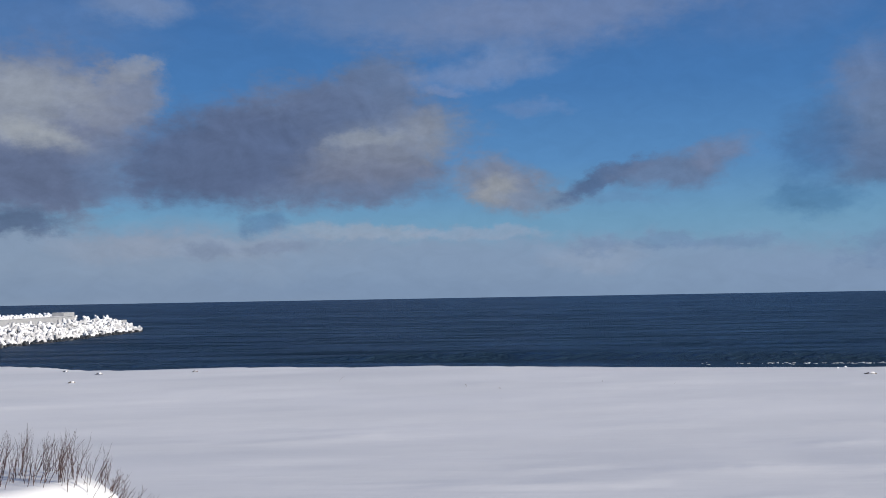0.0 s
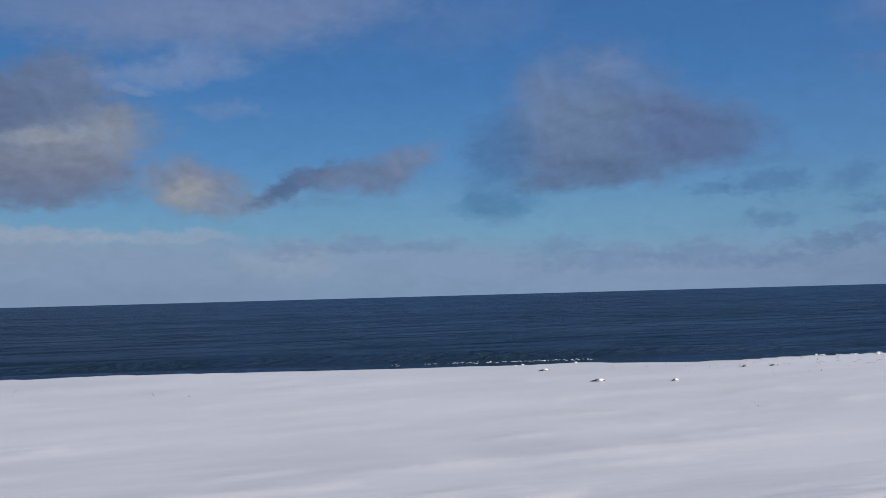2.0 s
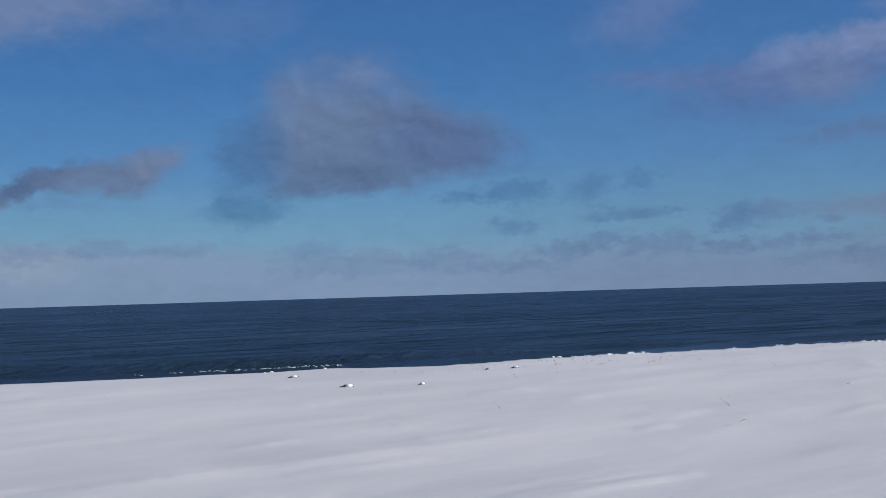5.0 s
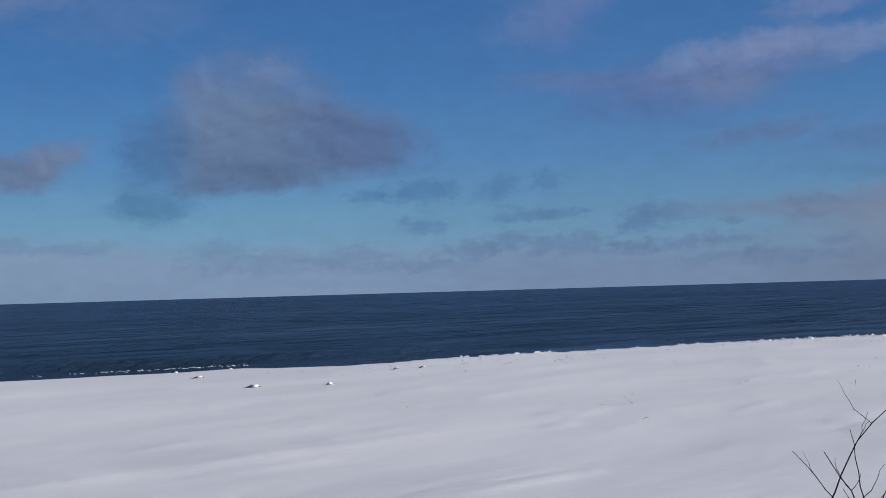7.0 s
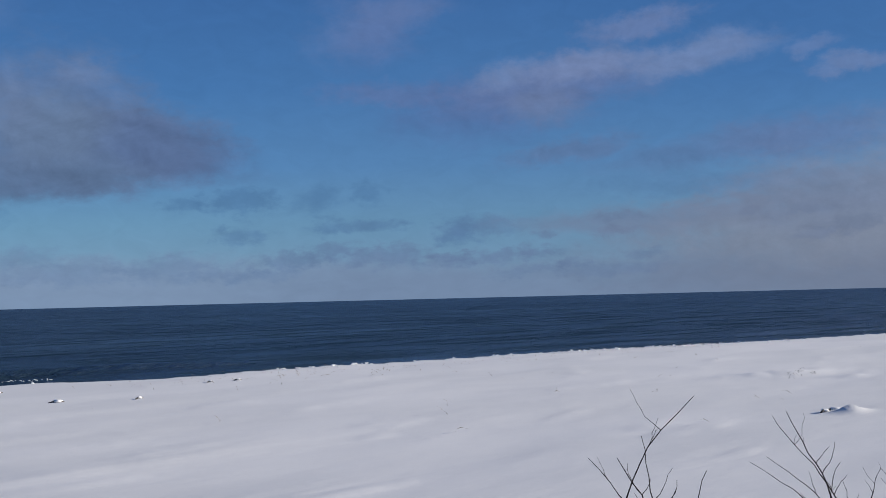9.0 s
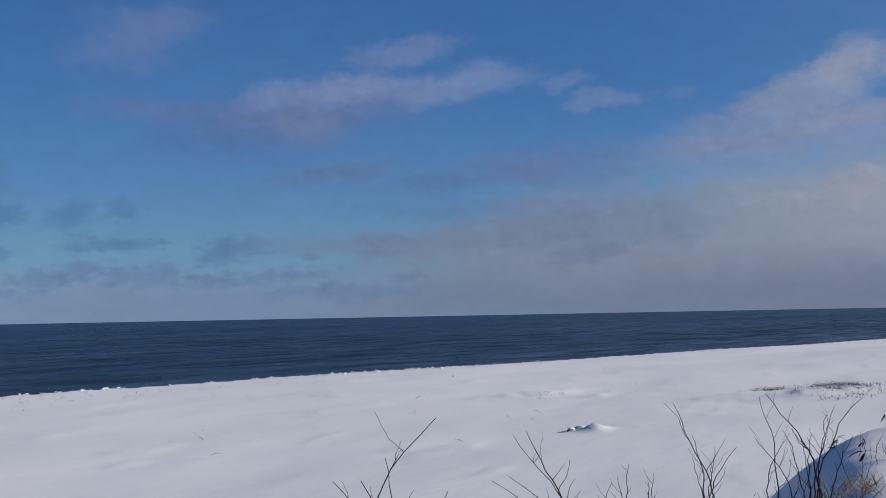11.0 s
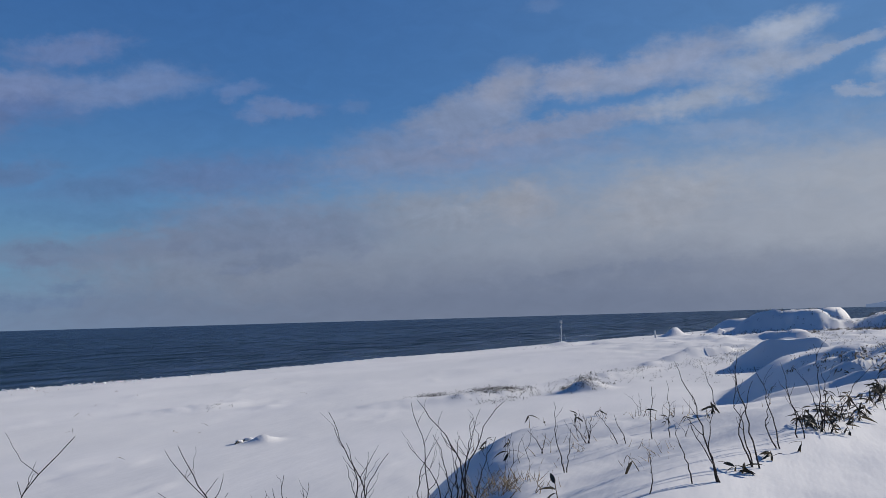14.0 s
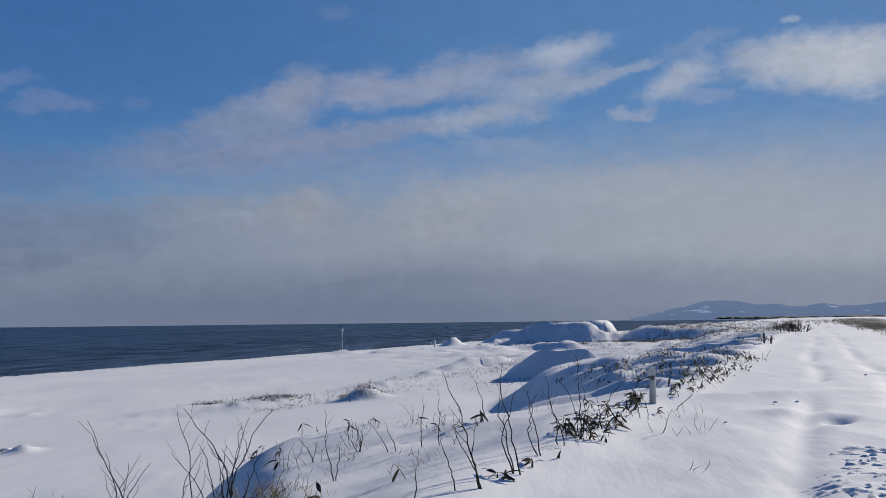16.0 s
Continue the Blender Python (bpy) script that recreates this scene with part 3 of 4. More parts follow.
    z = z + 0.13 * np.exp(-np.abs((q - 37.0 - 0.5 * rough(p / 8, q * 0, 47, 2)) / np.where(q > 37, 5.0, 1.2)) ** 1.4) * step(8, 16, p) * (1 - step(26, 40, p)) * (1 + 0.5 * rough(p / 5, q * 0, 48, 2))
    z = z + (1 - beach) * step(2.5, 5, s) * (0.10 * rough(l / 4.5, s / 2.2, 45, 2) + 0.03 * (1 - 2 * np.abs(rough(l / 3.6, s / 1.0, 46, 2))))
    # fine ripples carved by the wind on the near lobe
    p, q = l * 0.81 - s * 0.59, l * 0.59 + s * 0.81
    z = z + step(3.2, 4.6, s) * (1 - step(9, 12, s)) * step(7, 10, l) * (1 - step(28, 36, l)) * (0.05 * np.clip(rough(p / 2.6, q / 0.42, 49, 3), -0.2, 1) + 0.06 * rough(p / 4.5, q / 1.3, 50, 2))
    # road: flat between its banks, with wheel ruts
    on_road = step(-7.5, -6, s) * (1 - step(2.2, 3.4, s))
    z = z + on_road * (0.035 * rough(l / 5, s / 1.6, 51, 3) + 0.02 * rough(l / 1.2, s / 0.6, 54, 3) - 0.06)
    z = z + 0.11 * np.exp(-np.abs((l - 22.3 - 1.1 * (3.4 - s)) / 1.0) ** 1.5) * step(-1.5, 1, s) * (1 - step(3.4, 4.4, s))
    for rut in (0.15, -1.6):
        z = z - 0.085 * on_road * np.exp(-((s - rut - 0.2 * rough(l / 12, l * 0, 52, 2)) / 0.26) ** 2) * step(-0.3, 0.3, rough(l / 7, l * 0 + rut, 56, 2) + 0.1)
    z = z + 0.16 * np.exp(-((s - 3.6) / 0.8) ** 2) * (1 + 0.7 * rough(l / 4, s / 2, 53, 2))
    z = z + (1 - step(-12, -7, s)) * 0.35 * (1 + rough(l / 14, s / 9, 55, 3))
    # trampled patch and a deep print
    tramp = 0.3 * np.exp(-(((l - 11.5) / 2.6) ** 2 + ((s + 0.9 - 0.05 * (l - 11)) / 1.0) ** 2))
    z = z + tramp * 0.13 * (rough(l / 0.28, s / 0.28, 57, 3) + 0.2)
    z = z - 0.16 * np.exp(-(((l - 19.3) / 0.5) ** 2 + ((s + 0.2) / 0.22) ** 2)) + 0.10 * np.exp(-(((l - 20.3) / 0.8) ** 2 + ((s - 0.6) / 0.5) ** 2))
    # berm, beach face and sea bed
    brink = 100.5 + 1.6 * rough(l / 30, l * 0, 61, 3) + 0.5 * rough(l / 5, l * 0, 62, 2) - 4.5 * np.exp(-((l + 58) / 9) ** 2) - 3 * np.exp(-((l - 27) / 8) ** 2)
    z = z + 0.12 * rough(l / 22, l * 0 + 3, 63, 3) * step(80, 99, s)
    fall = np.clip(s - brink, 0, None)
    z = np.where(fall > 0, np.maximum(z - 0.22 * fall - 0.35 * step(0, 1.2, fall), -6.0), z)
    return z


def ground_at(l, s):
    return float(land(np.array([l]), np.array([s]))[0])


def sheet(name, verts, faces, mat, smooth=True):
    me = bpy.data.meshes.new(name)
    me.vertices.add(len(verts))
    me.vertices.foreach_set("co", np.asarray(verts, np.float32).ravel())
    me.loops.add(faces.size)
    me.loops.foreach_set("vertex_index", faces.astype(np.int32).ravel())
    me.polygons.add(len(faces))
    k = faces.shape[1]
    me.polygons.foreach_set("loop_start", np.arange(0, faces.size, k, dtype=np.int32))
    me.polygons.foreach_set("use_smooth", np.full(len(faces), smooth))
    me.update(calc_edges=True)
    me.validate()
    me.materials.append(mat)
    return me


def grid_faces(rows, cols, wrap=False):
    i, j = np.meshgrid(np.arange(rows - 1), np.arange(cols if wrap else cols - 1), indexing="ij")
    jn = (j + 1) % cols
    return np.stack([i * cols + j, (i + 1) * cols + j, (i + 1) * cols + jn, i * cols + jn], -1).reshape(-1, 4)


def spread(lo, hi, ratio):
    return np.exp(np.arange(math.log(lo), math.log(hi), math.log(ratio)))


radii = np.concatenate([[0.3], spread(1.0, 6, 1.08), spread(6, 420, 1.0138), spread(420, 4900, 1.07), [4950]])
turns = np.radians(np.concatenate([np.arange(-40, 122, 0.21), np.arange(122, 320, 3.0)]))
R_, A_ = np.meshgrid(radii, turns, indexing="ij")
X_, Y_ = R_ * np.sin(A_), R_ * np.cos(A_)
L_, S_ = ls(X_, Y_)
ground = new("ground", sheet("ground", np.stack([X_, Y_, land(L_, S_)], -1).reshape(-1, 3), grid_faces(len(radii), len(turns), True)[:, ::-1], SNOW))
tagged(ground, "wind-packed snow over beach, dunes and shore road", "ground", kind="structure")

# ---- the sea: one sheet, with low swells running in ----
s_rows = np.concatenate([np.arange(96, 330, 0.8), spread(330, 4900, 1.035), [4950]])
half = np.concatenate([np.arange(0, 60, 1.5), spread(60, 4900, 1.03), [4950]])
l_cols = np.concatenate([-half[:0:-1], half])
S_, L_ = np.meshgrid(s_rows, l_cols, indexing="ij")
bend = 7 * rough(L_ / 90, S_ / 300, 71, 3)
near = 1 - step(260, 330, S_)
swell = 0.06 * np.sin((S_ + bend) / 3.6) * (0.5 + 0.5 * rough(L_ / 60, S_ / 25, 73, 2)) + 0.035 * rough(L_ / 6, S_ / 2.2, 74, 2)
lead = S_ - 147 - bend * 0.35
crest = 1.1 * np.exp(-(lead / np.where(lead < 0, 1.3, 3.4)) ** 2) * step(-90, -20, L_ + 12 * rough(L_ / 20, L_ * 0, 75, 2)) * (1 - step(35, 70, L_))
crest = crest + 0.35 * np.exp(-((S_ - 196 - bend) / 2.6) ** 2) * (0.6 + 0.5 * rough(L_ / 40, L_ * 0, 76, 2))
crest = crest + 0.3 * np.exp(-((S_ - 136 - bend * 0.4) / 1.5) ** 2) * step(-140, -80, L_) * (1 - step(-30, 0, L_))
X_, Y_ = xy(L_, S_)
water = new("water", sheet("water", np.stack([X_, Y_, near * (swell + crest)], -1).reshape(-1, 3), grid_faces(len(s_rows), len(l_cols)), WATER))
tagged(water, "dark blue rippled sea with low swells", "sea", kind="structure")

# ---- far hills behind the coast ----
az = np.radians(np.linspace(95.0, 128, 260))
up = np.linspace(0, 1, 14)
AZ, UP = np.meshgrid(az, up, indexing="ij")
deg = np.degrees(AZ)
ridge = 0.82 * step(94.6, 99.0, deg) + 0.15 * rough(deg / 1.1, deg * 0, 81, 4) * step(95.6, 98, deg) - 0.22 * step(100.4, 104.0, deg) + 0.15 * step(105, 110, deg)
D = 4150 + 600 * UP
Z = 9 + 4500 * np.tan(np.radians(np.maximum(ridge, 0.0))) * np.sin(UP * math.pi / 2) ** 0.8 + 5 * rough(deg / 0.35, UP * 5, 83, 3) * UP * (1 - UP) * 3 - 10 * (UP < 0.01)
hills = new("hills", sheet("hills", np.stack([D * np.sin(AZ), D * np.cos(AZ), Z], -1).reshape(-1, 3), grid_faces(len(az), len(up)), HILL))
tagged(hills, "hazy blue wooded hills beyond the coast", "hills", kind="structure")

# ---- dark line of far woods on the plain ----
rng_far = np.random.default_rng(12)
n_far = 900
fa, fd = np.radians(99.5 + 27 * rng_far.random(n_far)), rng_far.uniform(1500, 1900, n_far)
fw, fh = rng_far.uniform(5, 12, n_far), rng_far.uniform(1.4, 3.4, n_far)
fx, fy = fd * np.sin(fa), fd * np.cos(fa)
ring = np.array([[math.cos(q), math.sin(q)] for q in np.arange(6) * math.pi / 3])
crowns = []
for level, (wide, high) in enumerate(((0.8, 0.0), (1.0, 0.45), (0.55, 0.85), (0.08, 1.0))):
    jag = rng_far.uniform(0.75, 1.25, (n_far, 6))
    crowns.append(np.stack([fx[:, None] + ring[:, 0] * fw[:, None] * wide * jag, fy[:, None] + ring[:, 1] * fw[:, None] * wide * jag, (6.6 + fh * high)[:, None] + 0 * jag], -1))
crowns = np.stack(crowns, 1).reshape(-1, 3)
one = grid_faces(4, 6, True)
woods_far = new("far_woods", sheet("far_woods", crowns, (np.arange(n_far)[:, None, None] * 24 + one).reshape(-1, 4), plain("dark winter woods", (0.018, 0.020, 0.022), (0.045, 0.045, 0.045), 0.05, 0.95, 0.2), False))
tagged(woods_far, "dark line of bare winter woods far beyond the plain", "woods", kind="stuff")

# ---- building blocks for the things ----


class Shape:
    """Gathers faces for one mesh."""

    def __init__(self):
        self.v, self.f = [], []

    def add(self, verts, faces):
        n = len(self.v)
        self.v += [tuple(p) for p in verts]
        self.f += [tuple(i + n for i in q) for q in faces]
        return self

    def tube(self, points, radii, sides=5, cap=True):
        pts = [Vector(p) for p in points]
        verts, faces, side = [], [], None
        for i, p in enumerate(pts):
            along = (pts[min(i + 1, len(pts) - 1)] - pts[max(i - 1, 0)]).normalized()
            if side is None:
                side = along.orthogonal().normalized()
            side = (side - along * side.dot(along)).normalized()
            other = along.cross(side)
            for k in range(sides):
                a = 2 * math.pi * k / sides
                verts.append(p + (side * math.cos(a) + other * math.sin(a)) * radii[i])
        for i in range(len(pts) - 1):
            for k in range(sides):
                k2 = (k + 1) % sides
                faces.append((i * sides + k, i * sides + k2, (i + 1) * sides + k2, (i + 1) * sides + k))
        if cap:
            faces += [tuple(range(sides))[::-1], tuple((len(pts) - 1) * sides + k for k in range(sides))]
        return self.add(verts, faces)

    def box(self, lo, hi, bevel=0.0):
        bm = bmesh.new()
        bmesh.ops.create_cube(bm, size=1)
        for p in bm.verts:
            p.co = Vector([lo[i] + (p.co[i] + 0.5) * (hi[i] - lo[i]) for i in range(3)])
        if bevel:
            bmesh.ops.bevel(bm, geom=bm.edges[:], offset=bevel, segments=2, affect="EDGES")
        bm.verts.index_update()
        self.add([p.co for p in bm.verts], [[p.index for p in q.verts] for q in bm.faces])
        bm.free()
        return self

    def lump(self, centre, size, seed, rings=7, sides=10, amount=0.25):
        """An uneven rounded lump, flat below."""
        rng = random.Random(seed)
        off = [rng.uniform(0, 50) for _ in range(3)]
        verts, faces = [], []
        for i in range(rings + 1):
            th = math.pi * i / rings
            for k in range(sides):
                a = 2 * math.pi * k / sides
                d = Vector((math.sin(th) * math.cos(a), math.sin(th) * math.sin(a), math.cos(th)))
                w = 1 + amount * noise.fractal(Vector((d.x * 1.3 + off[0], d.y * 1.3 + off[1], d.z * 1.3 + off[2])), 1.0, 2.0, 3)
                verts.append((centre[0] + d.x * size[0] * w, centre[1] + d.y * size[1] * w, centre[2] + max(d.z, -0.35) * size[2] * w))
        for i in range(rings):
            for k in range(sides):
                k2 = (k + 1) % sides
                faces.append((i * sides + k, (i + 1) * sides + k, (i + 1) * sides + k2, i * sides + k2))
        return self.add(verts, faces)

    def mesh(self, name, mat, smooth=True):
        me = bpy.data.meshes.new(name)
        me.from_pydata(self.v, [], self.f)
        me.polygons.foreach_set("use_smooth", [smooth] * len(self.f))
        me.materials.append(mat)
        return me


def part(name, me, parent, label=""):
    ob = new(name, me)
    ob.parent = parent
    return tagged(ob, label) if label else ob


def thing(name, l, s, label, category, group="", drop=0.0, turn=0.0):
    """An Empty that stands on the ground at (l, s)."""
    x, y = xy(l, s)
    ob = new(name)
    ob.empty_display_size = 0.2
    ob.matrix_basis = pose(x, y, ground_at(l, s) - drop, 0, 0, turn)
    return tagged(ob, label, category, group)


def stem_points(rng, height, lean, heading, kink=0.12, n=9, start=(0, 0, 0), up=1.0):
    """A crooked shoot."""
    p, pts = Vector(start), [Vector(start)]
    d = Vector((math.cos(heading) * lean, math.sin(heading) * lean, up)).normalized()
    for i in range(n):
        d = (d + Vector((rng.gauss(0, kink), rng.gauss(0, kink), rng.gauss(0.03, kink * 0.6)))).normalized()
        p = p + d * (height / n)
        pts.append(p.copy())
    return pts


def shoot(rng, height, lean, heading, radius, branches, kink=0.16):
    """One stem with its side twigs, as a shape."""
    sh = Shape()
    pts = stem_points(rng, height, lean, heading, kink, 10)
    sh.tube(pts, [radius * (1 - 0.75 * i / 10) for i in range(11)], 5)
    for _ in range(branches):
        i = rng.randint(3, 8)
        a = heading + rng.uniform(-2.2, 2.2)
        ln = height * rng.uniform(0.18, 0.42) * (1.2 - i / 12)
        tw = stem_points(rng, ln, rng.uniform(0.5, 1.0), a, kink * 1.1, 6, pts[i])
        r0 = radius * (1 - 0.75 * i / 10) * 0.75
        sh.tube(tw, [r0 * (1 - 0.7 * k / 6) for k in range(7)], 4)
        if rng.random() < 0.5:
            fine = stem_points(rng, ln * 0.45, 0.7, a + rng.choice((-1, 1)) * 0.9, kink, 4, tw[3])
            sh.tube(fine, [r0 * 0.55 * (1 - 0.6 * k / 4) for k in range(5)], 4)
    return sh


def leaf_shape(length=0.24, width=0.042, droop=0.5, fold=0.25):
    sh = Shape()
    n, verts, faces = 6, [], []
    for i in range(n + 1):
        u = i / n
        w = width * math.sin(math.pi * min(1, u ** 0.75 * 0.97 + 0.03)) ** 0.8 * 0.5
        x, z = length * (u - 0.15 * droop * u * u), -droop * length * u * u * 0.7
        verts += [(x, -w, z + w * fold), (x, 0, z), (x, w, z + w * fold)]
    for i in range(n):
        for k in range(2):
            faces.append((i * 3 + k, i * 3 + 3 + k, i * 3 + 4 + k, i * 3 + 1 + k))
    return sh.add(verts, faces)


# ---- breakwater: snowy concrete blocks round a concrete roadway ----
bw = new("breakwater")
tagged(bw, "long harbour breakwater with a grey concrete roadway", "breakwater", kind="structure")
core = Shape()
core.add([(-99, 150, -3), (-99, 338, -3), (-99, 338, 3.4), (-99, 150, 3.4), (-121, 150, -3), (-121, 338, -3), (-121, 338, 3.4), (-121, 150, 3.4)],
         [(0, 1, 2, 3), (1, 5, 6, 2), (5, 4, 7, 6), (4, 0, 3, 7), (3, 2, 6, 7)])
part("roadway", core.mesh("roadway", CONCRETE, False), bw)
part("parapet", Shape().box((-105.0, 150, 3.3), (-104.0, 304, 5.15), 0.05).mesh("parapet", CONCRETE, False), bw, "grey concrete parapet wall")
part("parapet_snow", Shape().box((-105.1, 150, 5.15), (-103.9, 303, 5.4), 0.08).mesh("parapet_snow", SNOW), bw)
part("snow_strip", Shape().box((-115.0, 150, 3.4), (-105.1, 314, 3.62), 0.08).mesh("snow_strip", SNOW), bw)
part("shelter", Shape().box((-113.0, 312, 3.4), (-109.5, 321, 6.2), 0.1).mesh("shelter", CONCRETE, False), bw, "small grey concrete hut")


def tetrapod_shape():
    sh = Shape()
    for d in ((0, 0, 1), (0.943, 0, -0.333), (-0.471, 0.816, -0.333), (-0.471, -0.816, -0.333)):
        d = Vector(d)
        sh.tube([d * 0.05, d * 0.5, d * 1.25, d * 1.42], [0.62, 0.58, 0.42, 0.30], 7)
    return sh


TETRA = tetrapod_shape().mesh("tetrapod", BLOCK, False)
rng = random.Random(5)


def tetrapod_pose(x, y, z, size):
    return pose(x, y, z, rng.uniform(0, 360), rng.uniform(0, 360), rng.uniform(0, 360)) @ Matrix.Scale(size * rng.uniform(0.85, 1.15), 4)


def tetrapod(x, y, z, size=0.95):
    ob = new("tetrapod", TETRA)
    ob.matrix_basis = tetrapod_pose(x, y, z, size)
    tagged(ob, "snow-covered concrete tetrapod piled on the breakwater", "tetrapod", "blocks of the breakwater")


def block_row(name, places, mat, label, size):
    """Blocks too hidden to be told apart, as one mass."""
    sh = tetrapod_shape()
    whole = Shape()
    for q in places:
        m = tetrapod_pose(*q, size)
        whole.add([m @ Vector(p) for p in sh.v], sh.f)
    return tagged(new(name, whole.mesh(name, mat, False)), label, "tetrapods", kind="stuff")


for row, (dx, z) in enumerate(((0.9, 0.7), (2.9, 1.6), (5.0, 2.4), (7.4, 3.0), (10.0, 3.35))):
    y = 213 + row * 0.9
    while y < 325 - row * 1.5:
        tetrapod(-90.5 - dx + rng.uniform(-0.8, 0.8), y + rng.uniform(-0.5, 0.5), z + rng.uniform(-0.3, 0.35), 0.78)
        y += 2.0
for ring, n, z in ((0, 10, 0.4), (3.0, 10, 1.8), (6.0, 8, 3.1), (9.2, 6, 4.2)):
    for k in range(n):
        a = math.pi * (k + 0.5) / n
        tetrapod(-105.5 + (15.5 - ring) * math.cos(a), 318 + (15.0 - ring) * math.sin(a), z + rng.uniform(-0.4, 0.4), 0.8)
block_row("sea_side_tetrapods", [(-117.5 - 2.0 * (k % 2) + rng.uniform(-0.5, 0.5), 215 + 0.85 * k, 4.5 + 0.4 * (k % 2) + rng.uniform(-0.3, 0.35)) for k in range(152)], BLOCK,
          "snow-covered concrete tetrapods along the sea side of the breakwater", 0.75)
# a near-black row where the blocks meet the water
block_row("waterline_tetrapods", [(-90.1 + rng.uniform(-0.8, 0.6), 205 + 1.7 * k, -0.35 + rng.uniform(-0.2, 0.3)) for k in range(70)], DARK_ROCK,
          "dark concrete tetrapods at the waterline of the breakwater", 0.8)

# ---- mast, pole and posts ----
l0, s0 = polar(79.8, 249)
mast = thing("signal_mast", l0, s0, "thin pale steel mast with a lamp box on the beach", "mast", turn=20)
part("pole", Shape().tube([(0, 0, -0.3), (0, 0, 5.6)], [0.085, 0.06], 8).mesh("pole", STEEL), mast)
part("lamp_box", Shape().box((-0.28, -0.25, 5.1), (0.28, 0.25, 5.85), 0.04).mesh("lamp_box", STEEL), mast)
part("arm", Shape().tube([(0, 0, 4.4), (0.65, 0, 4.35)], [0.05, 0.05], 6).mesh("arm", STEEL), mast)
part("panel", Shape().box((0.5, -0.05, 4.0), (0.75, 0.05, 4.5), 0.02).mesh("panel", STEEL), mast)
for h in (0.9, 1.8, 2.7, 3.6):
    part("rung", Shape().tube([(-0.25, 0, h), (0.25, 0, h)], [0.035, 0.035], 5).mesh("rung", STEEL), mast)
for a in (20, 140, 260):
    part("stay", Shape().tube([(0, 0, 4.2), (1.5 * math.cos(radians(a)), 1.5 * math.sin(radians(a)), -0.2)], [0.011, 0.011], 4).mesh("stay", STEEL), mast)

l0, s0 = polar(84.65, 268)
pole = thing("shore_pole", l0, s0, "short white pole on a snowy dune by the shore", "pole")
part("pole", Shape().tube([(0, 0, -0.3), (0, 0, 1.6)], [0.2, 0.2], 8).mesh("pole", STEEL), pole)
part("cap", Shape().tube([(0, 0, 1.6), (0, 0, 1.75), (0, 0, 1.85)], [0.26, 0.26, 0.1], 8).mesh("cap", STEEL), pole)

l0, s0 = polar(95.75, 20.9)
marker = thing("marker_post", l0, s0, "weathered white marker post with a round head at the road's edge", "post", drop=0.05, turn=-95)
part("post", Shape().tube([(0, 0, -0.2), (0, 0, 0.02), (0, 0, 0.40), (0, 0, 0.47), (0, 0, 0.49)], [0.064, 0.064, 0.060, 0.056, 0.045], 14).mesh("post", POSTPAINT), marker)
part("neck", Shape().tube([(0, 0, 0.48), (0, 0, 0.56)], [0.045, 0.045], 12).mesh("neck", WOOD), marker, "dark neck band")
part("head", Shape().tube([(0, -0.028, 0.625), (0, -0.024, 0.625), (0, 0.024, 0.625), (0, 0.028, 0.625)], [0.070, 0.084, 0.084, 0.070], 20).mesh("head", POSTPAINT, False), marker, "round pale reflector head")
part("snow_cap", Shape().lump((0, 0, 0.71), (0.05, 0.03, 0.025), 4).mesh("snow_cap", SNOW), marker)

rng = random.Random(8)
for l0, s0, h, lean in ((67, 2.9, 0.62, 2), (69.5, 2.6, 0.45, -4), (113, 3.2, 0.7, 3), (121, 2.6, 0.55, 5)):
    p = thing("fence_post", l0, s0, "short weathered grey wooden post standing in the snow by the road", "post", "posts along the road", 0.02, rng.uniform(0, 90))
    part("stake", Shape().tube([(0, 0, -0.3), (0, 0, h * 0.5), (0.01 * lean, 0, h), (0.01 * lean, 0, h + 0.03)], [0.065, 0.06, 0.055, 0.04], 8).mesh("stake", WOOD), p)
    part("snow_cap", Shape().lump((0.01 * lean, 0, h + 0.04), (0.08, 0.08, 0.05), int(l0)).mesh("snow_cap", SNOW), p)

# ---- bare shrubs on the dune edge ----
rng = random.Random(21)


def crooked(rng, foot, right, height, sway, bow, n=14, kink=0.0115):
    """A gnarled shoot that sways and bows to one side, with a kink at each bud."""
    pts, wander = [], Vector()
    away = Vector((-right.y, right.x, 0)) * rng.gauss(0, 0.08) * height
    for i in range(n + 1):
        u = i / n
        wander = wander * 0.7 + (right * rng.gauss(0, kink) + Vector((rng.gauss(0, kink * 0.5), rng.gauss(0, kink * 0.5), 0))) * min(1.2, height) * (u > 0)
        pts.append(foot + Vector((0, 0, height * u)) + right * (sway * u + 4 * bow * u * (1 - u)) + away * u + wander)
    return pts


